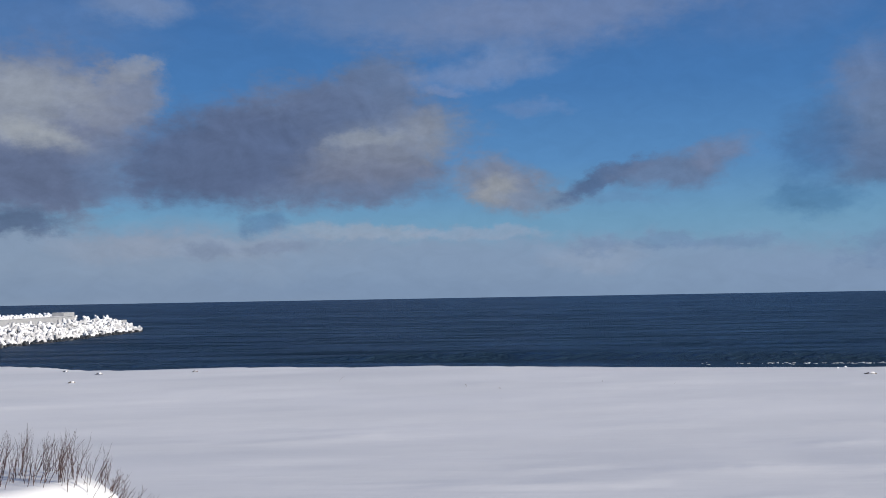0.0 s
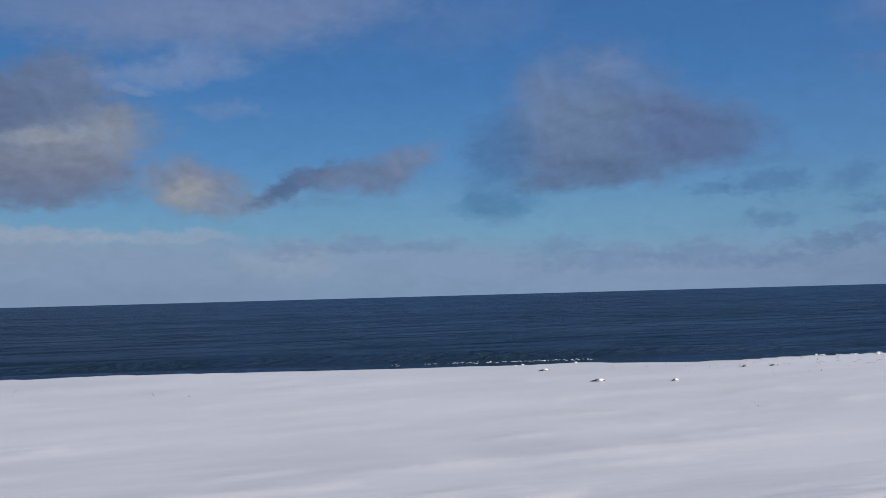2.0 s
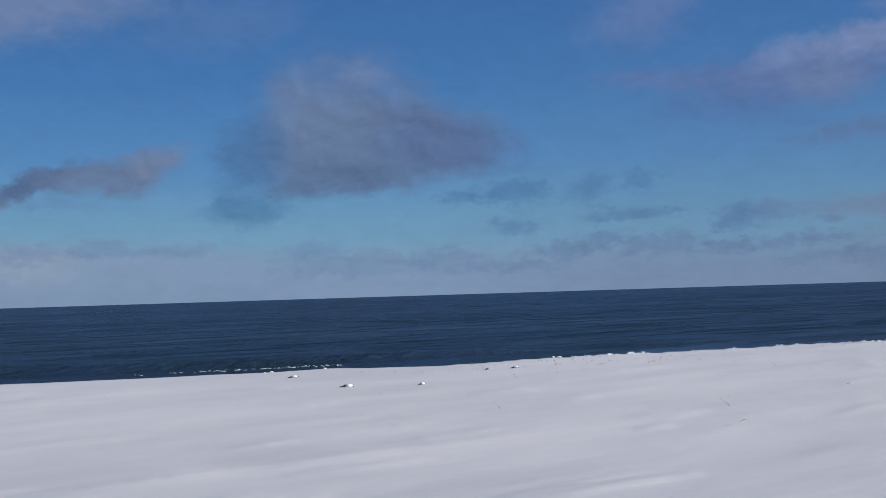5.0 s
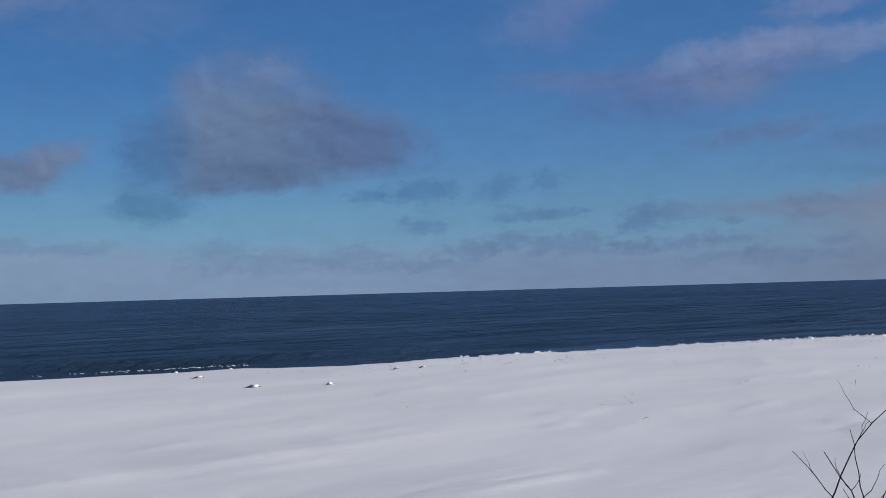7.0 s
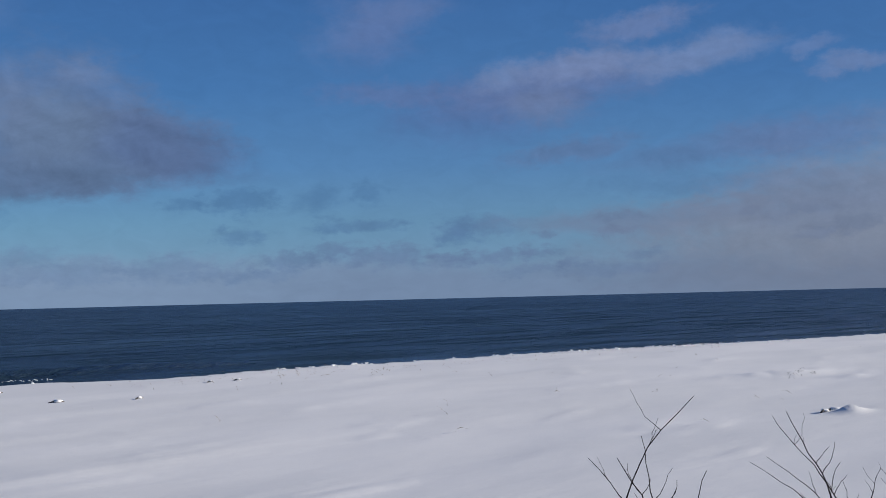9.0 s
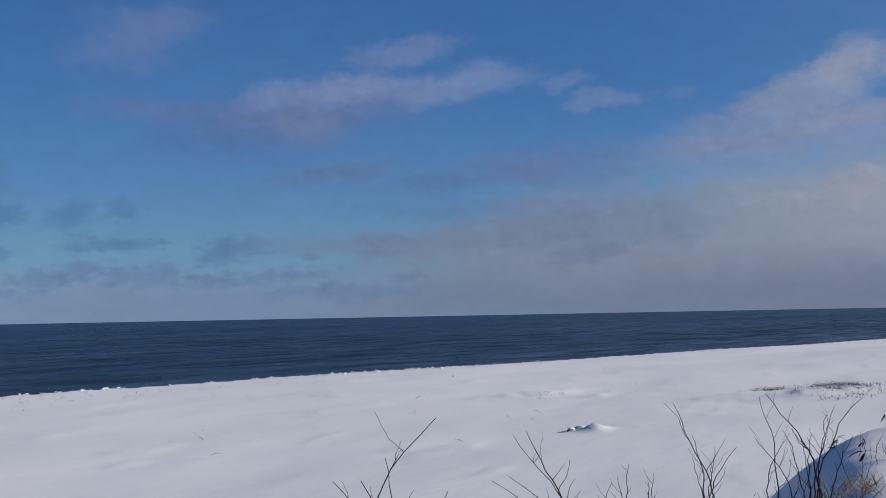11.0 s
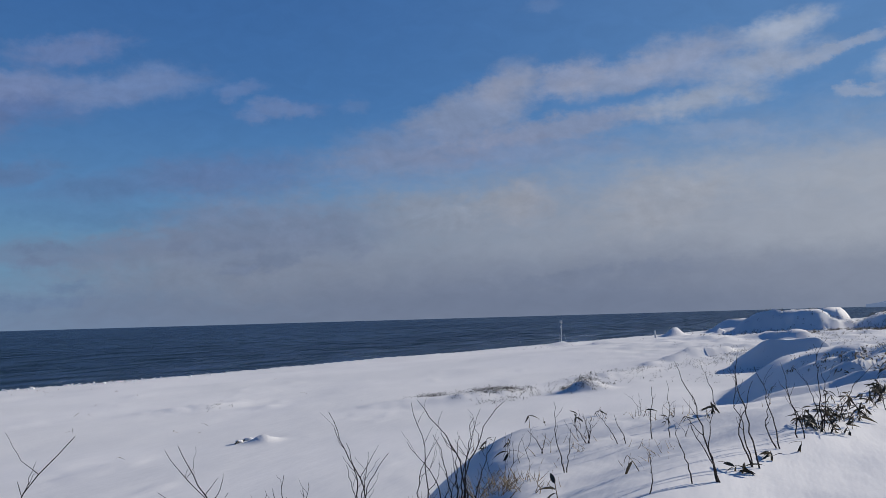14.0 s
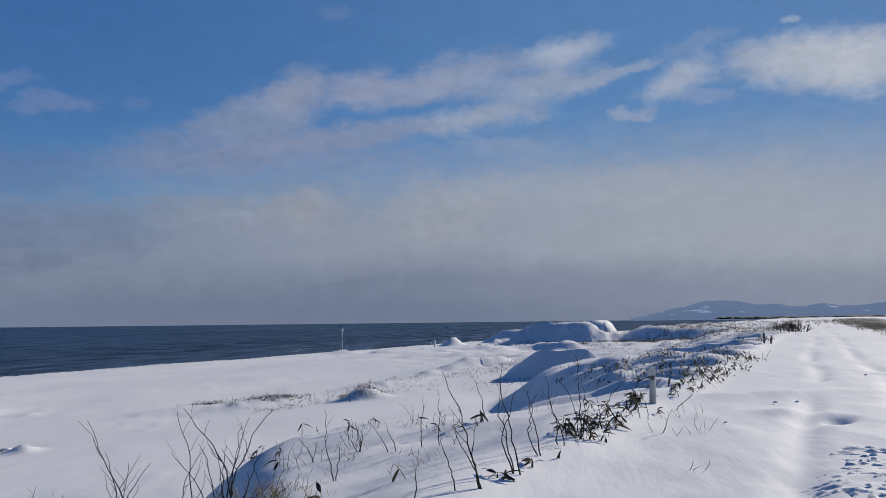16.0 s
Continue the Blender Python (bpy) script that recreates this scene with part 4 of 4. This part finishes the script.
def shrub(l0, s0, az, stems, radius=0.0098, twigs=2):
    """stems: offset to the side, height, sway of the tip and bow to the side, as seen from the road."""
    ob = thing("bare_shrub", l0, s0, "leafless dark shrub with thin crooked stems rising out of snow", "shrub", "bare shrubs on the dune edge", 0.05)
    right = Vector((math.cos(radians(az)), -math.sin(radians(az)), 0))
    for off, h, sway, bow in stems:
        r = radius * rng.uniform(0.85, 1.1) * (0.75 + 0.25 * min(1.6, h))
        foot = Vector(xy(l0, s0)) + (right * off).to_2d()
        base = Vector((0, 0, ground_at(*ls(*foot)) - ob.location.z - 0.08))
        pts = crooked(rng, base, right, h - base.z + 0.05, sway, bow)
        st = part("stem", Shape().tube(pts, [r * (1 - 0.76 * i / 14) for i in range(15)], 5).mesh("stem", TWIG), ob)
        st.location = right * off
        for k in range(twigs + (h > 0.9)):
            i = rng.randint(6, 12)
            ln = rng.uniform(0.09, 0.26) * min(1.3, h)
            r0 = r * (1 - 0.76 * i / 14) * 0.7
            tw = crooked(rng, Vector(), right, ln, rng.choice((-1, 1)) * ln * rng.uniform(0.25, 0.75), rng.uniform(-0.15, 0.15) * ln, 6, 0.03)
            twig = part("twig", Shape().tube(tw, [r0 * (1 - 0.6 * q / 6) for q in range(7)], 4).mesh("twig", TWIG), st)
            twig.location = pts[i]


shrub(5.12, 6.27, 53.9, [(-0.05, 1.53, 0.43, -0.31), (0.26, 1.11, -0.41, 0.05), (0.13, 1.08, -0.47, 0.15), (0.05, 1.24, -0.02, 0.02)])
shrub(5.68, 6.31, 56.7, [(-0.19, 0.93, 0.27, -0.02), (-0.36, 0.83, 0.22, -0.01)])
shrub(7.86, 6.92, 63.6, [(0.1, 1.17, -0.47, 0.04), (0.2, 1.1, -0.75, 0.09), (0.04, 0.71, -0.79, 0.17), (0.06, 0.77, -0.61, 0.16), (-0.02, 0.73, 0.02, -0.07), (0.11, 0.57, -0.08, 0.04)])
shrub(8.65, 6.96, 65.3, [(-0.03, 0.76, 0.09, -0.01), (0.03, 0.64, -0.08, 0.03), (0.16, 0.64, 0.06, 0.04), (0.22, 0.67, 0.06, -0.02), (-0.23, 0.57, 0.1, -0.04)])
shrub(9.46, 6.50, 68.8, [(0.13, 1.26, -0.48, 0.02), (-0.0, 0.97, -0.18, -0.02), (-0.06, 0.85, 0.3, -0.14), (-0.07, 0.88, 0.11, -0.04), (-0.06, 0.76, -0.13, 0.04)])
shrub(10.47, 6.43, 71.9, [(0.01, 1.58, -0.13, 0.08), (0.45, 1.61, -0.53, 0.21), (0.21, 1.15, -0.41, 0.15), (0.25, 1.23, -0.17, 0.1), (0.11, 1.2, 0.04, -0.18)])
shrub(11.07, 6.21, 74.3, [(-0.02, 1.21, 0.43, -0.18), (-0.08, 1.03, 0.13, -0.04), (-0.12, 1.13, 0.28, -0.05), (-0.22, 0.83, 0.09, 0.0), (0.03, 0.8, 0.29, -0.06), (-0.12, 0.76, -0.15, 0.04)])
shrub(12.39, 5.63, 79.4, [(0.0, 0.85, -0.08, -0.03), (-0.02, 0.55, 0.11, 0.0)])
shrub(14.64, 6.26, 80.7, [(0.0, 0.41, -0.07, 0.0), (-0.02, 0.29, -0.21, 0.02), (-0.05, 0.38, 0.08, 0.02)])
shrub(14.54, 5.78, 82.2, [(0.0, 0.41, -0.27, 0.02), (0.11, 0.41, -0.16, 0.0)])
shrub(13.87, 6.62, 78.3, [(0.0, 0.33, -0.2, 0.04), (-0.03, 0.27, 0.08, -0.01)])
shrub(9.75, 3.20, 85.8, [(0.0, 0.52, -0.17, 0.0)])
shrub(10.04, 3.05, 87.2, [(0.0, 1.08, -0.35, 0.01), (-0.02, 0.6, -0.27, 0.02), (-0.06, 0.62, -0.02, -0.03)])
shrub(18.27, 5.52, 87.3, [(0.0, 0.72, -0.2, 0.04)])
shrub(11.11, 3.02, 89.0, [(0.0, 0.95, -0.16, -0.04), (-0.02, 0.85, 0.02, -0.11), (0.03, 1.13, -0.22, -0.03)])
shrub(12.46, 3.08, 90.3, [(0.0, 0.91, -0.27, 0.01), (-0.02, 0.68, -0.06, -0.11)])
shrub(13.41, 3.13, 91.1, [(0.0, 0.87, -0.13, 0.01), (0.08, 0.67, -0.26, 0.07)])
shrub(14.43, 3.06, 92.3, [(0.0, 1.06, -0.05, -0.01), (-0.03, 0.77, -0.25, 0.08), (0.01, 0.77, 0.02, 0.04)])
shrub(15.62, 3.06, 93.2, [(0.0, 0.74, 0.44, -0.11), (0.06, 0.46, -0.08, 0.01)])
shrub(18.00, 2.71, 95.7, [(0.0, 0.48, -0.13, 0.05), (-0.12, 0.48, -0.1, 0.02)])
shrub(20.91, 2.67, 97.0, [(0.0, 0.35, 0.44, 0.07)])
shrub(15.13, 5.27, 84.8, [(0.0, 0.8, -0.03, 0.03), (-0.24, 0.72, -0.0, 0.0)])
shrub(46.60, 2.18, 101.5, [(0.0, 0.37, -0.06, 0.08), (0.18, 0.37, 0.19, -0.02)])
shrub(16.42, 2.29, 96.4, [(0.0, 0.36, 0.17, -0.02), (-0.08, 0.17, -0.11, -0.01)])
shrub(9.11, 3.46, 83.1, [(0.0, 0.34, 0.04, 0.06)])
for l1, s1, n, h in ((13.2, 6.6, 3, 0.4), (14.2, 7.3, 3, 0.45), (15.4, 6.6, 4, 0.4), (16.4, 7.2, 3, 0.35), (17.2, 6.0, 3, 0.35), (18.4, 6.9, 3, 0.4), (15.0, 4.9, 2, 0.3), (12.2, 6.4, 3, 0.5), (16.9, 1.8, 3, 0.3), (19.6, 2.2, 2, 0.25), (12.9, 7.7, 3, 0.55), (11.8, 7.2, 3, 0.6)):
    shrub(l1, s1, 82.0, [(rng.uniform(-0.15, 0.15), h * rng.uniform(0.6, 1.0), rng.gauss(0, 0.3) * h, rng.gauss(0, 0.06)) for _ in range(n)], 0.006, 2)


# ---- thicket on the knoll ----
l0, s0 = polar(-19.4, 19.0)
bush = thing("thicket", l0, s0, "dense thicket of thin reddish bare shoots on a snowy knoll", "shrub", drop=0.0)
rng = random.Random(33)
bx, by = xy(l0, s0)
for k in range(190):
    az, d = rng.uniform(-25.0, -16.6), rng.uniform(17.5, 19.6)
    if k > 168:
        az, d = rng.uniform(-16.9, -14.9), rng.uniform(17.9, 19.4)
    l1, s1 = polar(az, d)
    x, y = xy(l1, s1)
    h = rng.uniform(0.5, 0.86) * (0.8 if az > -18.2 else 1.0) * (0.75 if az > -17 else 1)
    lean = 0.22 if az < -18.2 else 0.55
    if az > -17:
        lean = 1.0
    st = part("stem", shoot(rng, h, lean, rng.gauss(0.0, 0.8), 0.0055, 4, 0.10).mesh("stem", REDTWIG), bush)
    st.location = (x - bx, y - by, ground_at(l1, s1) - bush.location.z - 0.04)

# ---- snowed-up bush where the road bends from sight ----
l0, s0 = polar(102.9, 128)
bush = thing("roadside_bush", l0, s0, "low dark snow-dusted bush beside the shore road", "shrub")
rng = random.Random(37)
for k in range(46):
    st = part("stem", shoot(rng, rng.uniform(1.0, 1.8), 0.9, rng.uniform(0, 6.28), 0.04, 5, 0.2).mesh("stem", TWIG), bush)
    st.location = (rng.gauss(0, 0.9), rng.gauss(0, 0.9), -0.1)

# ---- bamboo grass: sprigs of withered leaves ----
LEAVES = [leaf_shape(0.24, 0.036, 0.6).mesh("leaf", LEAF), leaf_shape(0.22, 0.034, 1.1).mesh("leaf", LEAF), leaf_shape(0.19, 0.038, 0.3).mesh("leaf", LEAF)]
rng = random.Random(44)


def sprig(l0, s0, leaves, height=0.3, size=1.0):
    ob = thing("bamboo_grass", l0, s0, "withered dark bamboo grass sprig poking through the snow", "grass", "bamboo grass sprigs", 0.03, rng.uniform(0, 360))
    pts = stem_points(rng, height, rng.uniform(0.2, 0.8), rng.uniform(0, 6.28), 0.12, 6)
    part("stalk", Shape().tube(pts, [0.006 * (1 - 0.6 * i / 6) for i in range(7)], 4).mesh("stalk", DRY), ob)
    for k in range(leaves):
        p = pts[rng.randint(3, 6)]
        lf = part("leaf", rng.choice(LEAVES), ob)
        lf.matrix_basis = pose(p.x, p.y, p.z, rng.uniform(-60, 60), rng.uniform(-35, 55), rng.uniform(0, 360)) @ Matrix.Scale(size * rng.uniform(0.75, 1.15), 4)


for l1, s1, n, h, size in ((9.2, 4.25, 3, 0.24, 1.0), (10.67, 4.06, 3, 0.22, 1.1), (10.67, 3.21, 4, 0.14, 1.0), (10.64, 3.05, 4, 0.14, 1.0), (11.64, 3.0, 6, 0.16, 1.0), (14.89, 7.71, 3, 0.2, 0.7), (12.48, 2.91, 3, 0.15, 0.8),
                           (19.09, 8.0, 3, 0.2, 0.8), (18.15, 6.71, 3, 0.22, 0.8), (16.7, 5.58, 4, 0.2, 0.8), (17.1, 5.3, 5, 0.2, 0.8), (16.5, 5.8, 3, 0.2, 0.7),
                           (17.6, 8.3, 2, 0.25, 0.8), (17.0, 8.35, 2, 0.25, 0.8), (15.6, 8.5, 5, 0.16, 0.8), (15.9, 8.6, 5, 0.18, 0.8), (13.4, 8.2, 4, 0.2, 0.8), (22.8, 2.85, 5, 0.2, 0.9), (20.4, 3.4, 4, 0.2, 0.9)):
    sprig(l1, s1, n, h, size)
for k in range(54):
    l1 = 14.1 + 7.2 * rng.random() ** 1.6
    sprig(l1, 3.05 + rng.gauss(0, 0.16) + 0.03 * (l1 - 14), rng.randint(5, 9), rng.uniform(0.10, 0.28), rng.uniform(0.62, 0.92))
for k in range(10):
    l1, s1 = rng.uniform(22, 33), rng.gauss(2.8, 0.25)
    sprig(l1, s1, rng.randint(3, 6), rng.uniform(0.12, 0.25), 0.9)


def dry_tuft(l0, s0, blades, height, spread_=0.18):
    ob = thing("dry_grass", l0, s0, "tuft of dry straw-coloured grass in the snow", "grass", "dry grass tufts", 0.03)
    for k in range(blades):
        pts = stem_points(rng, height * rng.uniform(0.6, 1.1), rng.uniform(0.4, 1.4), rng.uniform(0, 6.28), 0.16, 6)
        b = part("blade", Shape().tube(pts, [0.006 * (1 - 0.8 * i / 6) for i in range(7)], 3).mesh("blade", DRY), ob)
        b.location = (rng.gauss(0, spread_), rng.gauss(0, spread_), 0)


for l1, s1, n, h in ((11.4, 6.15, 28, 0.34), (11.6, 6.05, 24, 0.3), (11.3, 6.3, 20, 0.3), (11.6, 5.85, 22, 0.26), (11.2, 5.57, 26, 0.26), (12.9, 8.1, 16, 0.3), (13.6, 8.3, 16, 0.28), (12.3, 7.7, 18, 0.3),
                     (15.1, 7.15, 8, 0.25), (13.8, 6.2, 8, 0.25), (15.0, 6.25, 6, 0.22), (15.7, 8.55, 10, 0.22), (18.8, 2.2, 4, 0.3), (16.2, 2.0, 4, 0.25), (13.0, 1.5, 3, 0.22)):
    dry_tuft(l1, s1, n, h)
for k in range(22):
    l1, s1 = rng.uniform(12.5, 19), rng.uniform(4.6, 8.0)
    (dry_tuft if rng.random() < 0.8 else sprig)(l1, s1, rng.randint(2, 5), rng.uniform(0.12, 0.26))


# ---- what nobody could count: leaves on the far dunes, stubble on the beach ----
def leaf_field(name, spots, mat, label, length=(0.16, 0.30), width=0.05, rise=(0.05, 0.3), tufts=(3, 7), seed=1):
    """Many small bent leaves, each of two faces, scattered in tufts about the spots (l, s, spread along, spread out, tufts)."""
    r = np.random.default_rng(seed)
    P = []
    for l0, s0, sl_, so_, n in spots:
        base = np.stack([r.normal(l0, sl_, n), r.normal(s0, so_, n)], -1)
        for b in base:
            m = int(r.integers(tufts[0], tufts[1] + 1))
            P.append(b + r.normal(0, 0.14, (m, 2)))
    P = np.concatenate(P)
    n = len(P)
    x, y = xy(P[:, 0], P[:, 1])
    z = land(P[:, 0], P[:, 1]) + r.uniform(rise[0], rise[1], n)
    a, tip, ln = r.uniform(0, 2 * np.pi, n), r.uniform(-0.9, 0.9, n), r.uniform(length[0], length[1], n)
    d = np.stack([np.cos(a) * np.cos(tip), np.sin(a) * np.cos(tip), np.sin(tip)], -1)
    side = np.stack([-np.sin(a), np.cos(a), r.uniform(-0.5, 0.5, n)], -1) * (width * r.uniform(0.6, 1.1, n))[:, None] * 0.5
    o = np.stack([x, y, z], -1)
    mid, end = o + d * ln[:, None] * 0.5, o + d * ln[:, None] - np.stack([0 * a, 0 * a, ln * 0.25], -1)
    V = np.stack([o, mid - side, mid + side, end], 1).reshape(-1, 3)
    k = np.arange(n) * 4
    F = np.concatenate([np.stack([k, k + 1, k + 2], -1), np.stack([k + 1, k + 3, k + 2], -1)])
    return tagged(new(name, sheet(name, V, F, mat, False)), label, "grass", kind="stuff")


for spots in ([(55.7, 11.0, 9), (54.5, 10.0, 10), (55.0, 9.3, 9), (55.8, 8.7, 9), (49.0, 7.1, 9), (49.1, 6.6, 10), (65, 7.8, 12), (99, 10.9, 12), (147, 14.7, 10), (130, 11.7, 9), (41.3, 4.9, 8), (32.7, 4.3, 7), (25.9, 3.8, 6), (32.2, 3.5, 8), (31.8, 5.1, 6), (31.0, 5.5, 5)],
              [(43.0, 3.8, 8), (42.5, 3.3, 9), (41.5, 2.8, 8), (42.3, 2.6, 6), (35.5, 2.6, 7), (32.3, 2.7, 7), (29.2, 2.8, 6), (26.3, 2.8, 6), (24.4, 2.9, 5), (35.3, 3.2, 7), (66, 3.6, 9), (75, 3.1, 10), (65, 4.5, 8), (102, 3.2, 14), (144, 3.1, 16), (108, 7.8, 9), (108, 6.2, 10), (156, 7.1, 12)]):
    leaf_field("bamboo_grass_slope", [(l1, s1, 0.018 * l1, 0.006 * l1, n) for l1, s1, n in spots], LEAF, "withered dark bamboo grass scattered over the snowy dune slope", (0.16, 0.30), 0.06, (0.03, 0.3), (4, 9), len(spots))
leaf_field("bamboo_grass_hollow", [(120, 6, 9, 2, 80), (140, 12, 10, 3, 80), (46, 11.5, 6, 1.5, 18), (100, 12, 9, 2, 50), (62, 13, 6, 1.2, 16)], LEAF, "withered dark bamboo grass along the snowy hollow", (0.18, 0.32), 0.06, (0.03, 0.3), (4, 9), 7)
leaf_field("bamboo_grass_plateau", [(158, 3.4, 14, 0.8, 120), (170, 12, 18, 4, 160), (215, 24, 18, 7, 330), (250, 30, 24, 14, 420), (310, 26, 40, 18, 420), (400, 20, 60, 18, 300), (222, 52, 9, 6, 240), (216, 36, 8, 5, 220), (205, 26, 12, 5, 200), (140, -8, 25, 1.2, 260), (220, -9, 50, 2, 420), (340, -10, 80, 4, 420)],
           LEAF, "dark withered grass and scrub on the snowy dune plateau", (0.3, 0.6), 0.12, (0.05, 0.45), (4, 8), 3)
leaf_field("dune_grass", [(77, 40.6, 2.4, 1.2, 230), (70, 36.5, 1.8, 0.8, 30), (76, 45.8, 1.7, 0.4, 70), (78.4, 33.5, 1.3, 1.0, 150), (84, 36, 6, 2.5, 40), (100, 40, 8, 1.5, 70), (128, 36, 16, 2.2, 220), (150, 30, 12, 3, 120), (182, 42, 6, 4, 60), (192, 88, 5, 1.5, 30), (64, 58, 1.5, 0.6, 8), (95, 26, 6, 2, 50)],
           LEAF, "sparse dark dune grass poking through beach snow", (0.18, 0.38), 0.05, (0.02, 0.28), (3, 6), 4)
leaf_field("beach_stubble", [(36, 90, 8, 2.5, 50), (48, 92, 14, 3, 40), (15, 80, 20, 6, 10), (70, 92, 16, 3, 30), (5, 66, 25, 9, 8), (60, 70, 20, 10, 10), (30, 50, 16, 10, 10)],
           DRY, "thin dry stalks standing in the beach snow", (0.45, 0.9), 0.045, (0.05, 0.2), (1, 2), 5)



# ---- trampled clods on the road, driftwood and lumps on the beach ----
# churned snow, as a finer piece of the ground
PL, PS = np.meshgrid(np.arange(8.6, 17.0, 0.04), np.arange(-3.8, 1.0, 0.04), indexing="ij")
bound = 0.62 - 0.12 * (PL - 10.5) + 0.35 * rough(PL / 0.9, PS / 0.9, 91, 3)
churn = step(0.0, 0.35, bound - PS) * step(8.6, 9.4, PL) * (1 - step(15.0, 16.6, PL + 0.4 * rough(PL, PS, 92, 2))) * step(-3.8, -3.2, PS) * step(-0.25, 0.15, rough(PL / 0.7, PS / 0.5, 93, 3) + 0.12)
chunk = 0.085 * np.abs(rough(PL / 0.2, PS / 0.15, 94, 3)) + 0.06 * rough(PL / 0.09, PS / 0.08, 95, 2) + 0.05 * rough(PL / 0.9, PS / 0.7, 96, 2)
PX, PY = xy(PL, PS)
PZ = land(PL, PS) - 0.03 + churn * (0.02 + 0.55 * chunk)
tagged(new("trampled_snow", sheet("trampled_snow", np.stack([PX, PY, PZ], -1).reshape(-1, 3), grid_faces(*PL.shape)[:, ::-1], SNOW)), "churned trampled snow on the shore road", "snow", kind="stuff")
rng = random.Random(61)
clods = Shape()
for k in range(30):
    l1 = rng.gauss(12.2, 1.7)
    s1 = 0.1 - 0.1 * (l1 - 10.5) - abs(rng.gauss(0, 0.9))
    x, y = xy(l1, s1)
    r = rng.uniform(0.012, 0.05) * rng.choice((0.6, 0.8, 1.3))
    clods.lump((x, y, ground_at(l1, s1) + r * 0.2), (r * rng.uniform(0.8, 1.6), r * rng.uniform(0.8, 1.6), r * 0.75), k, 5, 7, 0.5)
tagged(new("snow_clods", clods.mesh("snow_clods", SNOW)), "trampled broken snow clods on the shore road", "snow", kind="stuff")
for l1, s1, r in ((18.0, 1.5, 0.07), (22.5, 0.9, 0.12), (23.1, 0.5, 0.10), (27, -2.0, 0.1), (33, -1.2, 0.12), (21.4, -2.2, 0.09)):
    x, y = xy(l1, s1)
    ob = new("snow_lump", Shape().lump((0, 0, 0), (r * 0.6, r * 0.4, r * 0.22), int(l1 * 10), 6, 9, 0.7).mesh("snow_lump", SNOW))
    ob.location = (x, y, ground_at(l1, s1) + r * 0.2)
    tagged(ob, "small wind-carved snow lump on the shore road", "snow lump", "snow lumps on the road")


def driftwood(az, el, size):
    d = (9.0 - 2.45) / math.tan(radians(-el))
    l1, s1 = polar(az, d)
    ob = thing("driftwood", l1, s1, "dark driftwood log half buried under a snow cap", "driftwood", "driftwood on the beach", 0.0, rng.uniform(-30, 30))
    part("log", Shape().tube([(-size, 0, 0.02), (-size * 0.3, 0.02, 0.09), (size * 0.9, 0, 0.05)], [0.04, 0.06, 0.03], 7).mesh("log", WOOD), ob)
    part("snow_cap", Shape().lump((size * 0.1, 0.05, 0.08), (size * 0.55, 0.18, 0.12 * size + 0.04), int(az * 10), 6, 10, 0.6).mesh("snow_cap", SNOW), ob)


for az, el, size in ((63.35, -6.42, 0.55), (62.9, -6.5, 0.45), (24.16, -4.72, 0.55), (28.1, -4.74, 0.4), (31.6, -4.05, 0.3), (21.4, -4.1, 0.5), (-12.9, -3.62, 0.25), (-17.6, -3.6, 0.35), (-19.2, -3.4, 0.3), (-18.9, -4.0, 0.3), (33.0, -4.0, 0.35)):
    driftwood(az, el, size)


# foam where the small waves break, and broken ice along the beach's brink
foam, ice = Shape(), Shape()
rng = random.Random(71)
for k in range(70):
    l1 = rng.choice((rng.gauss(7, 5), rng.gauss(17, 4), rng.gauss(21, 3)))
    x, y = xy(l1, 138.8 + rng.gauss(0, 0.7))
    r = rng.uniform(0.05, 0.34)
    foam.lump((x, y, 0.1), (r, rng.uniform(0.05, 0.14), rng.uniform(0.03, 0.08)), k, 4, 7, 0.8)
tagged(new("surf_foam", foam.mesh("surf_foam", FOAM)), "white broken foam of small waves near the shore", "foam", kind="stuff")
for k in range(330):
    l1 = rng.choice((rng.gauss(84, 8), rng.gauss(92, 9), rng.uniform(62, 112), rng.gauss(35, 12)))
    s1 = 100.2 + rng.gauss(0, 0.9) + 1.2 * math.sin(l1 * 0.4)
    x, y = xy(l1, s1)
    r = rng.uniform(0.03, 0.15)
    ice.lump((x, y, ground_at(l1, s1) + r * 0.3), (r * rng.uniform(0.8, 2.0), r * rng.uniform(0.7, 1.2), r * rng.uniform(0.5, 1.1)), 900 + k, 4, 6, 0.9)
tagged(new("shore_ice", ice.mesh("shore_ice", SNOW, False)), "broken lumps of ice and snow along the beach edge", "ice", kind="stuff")
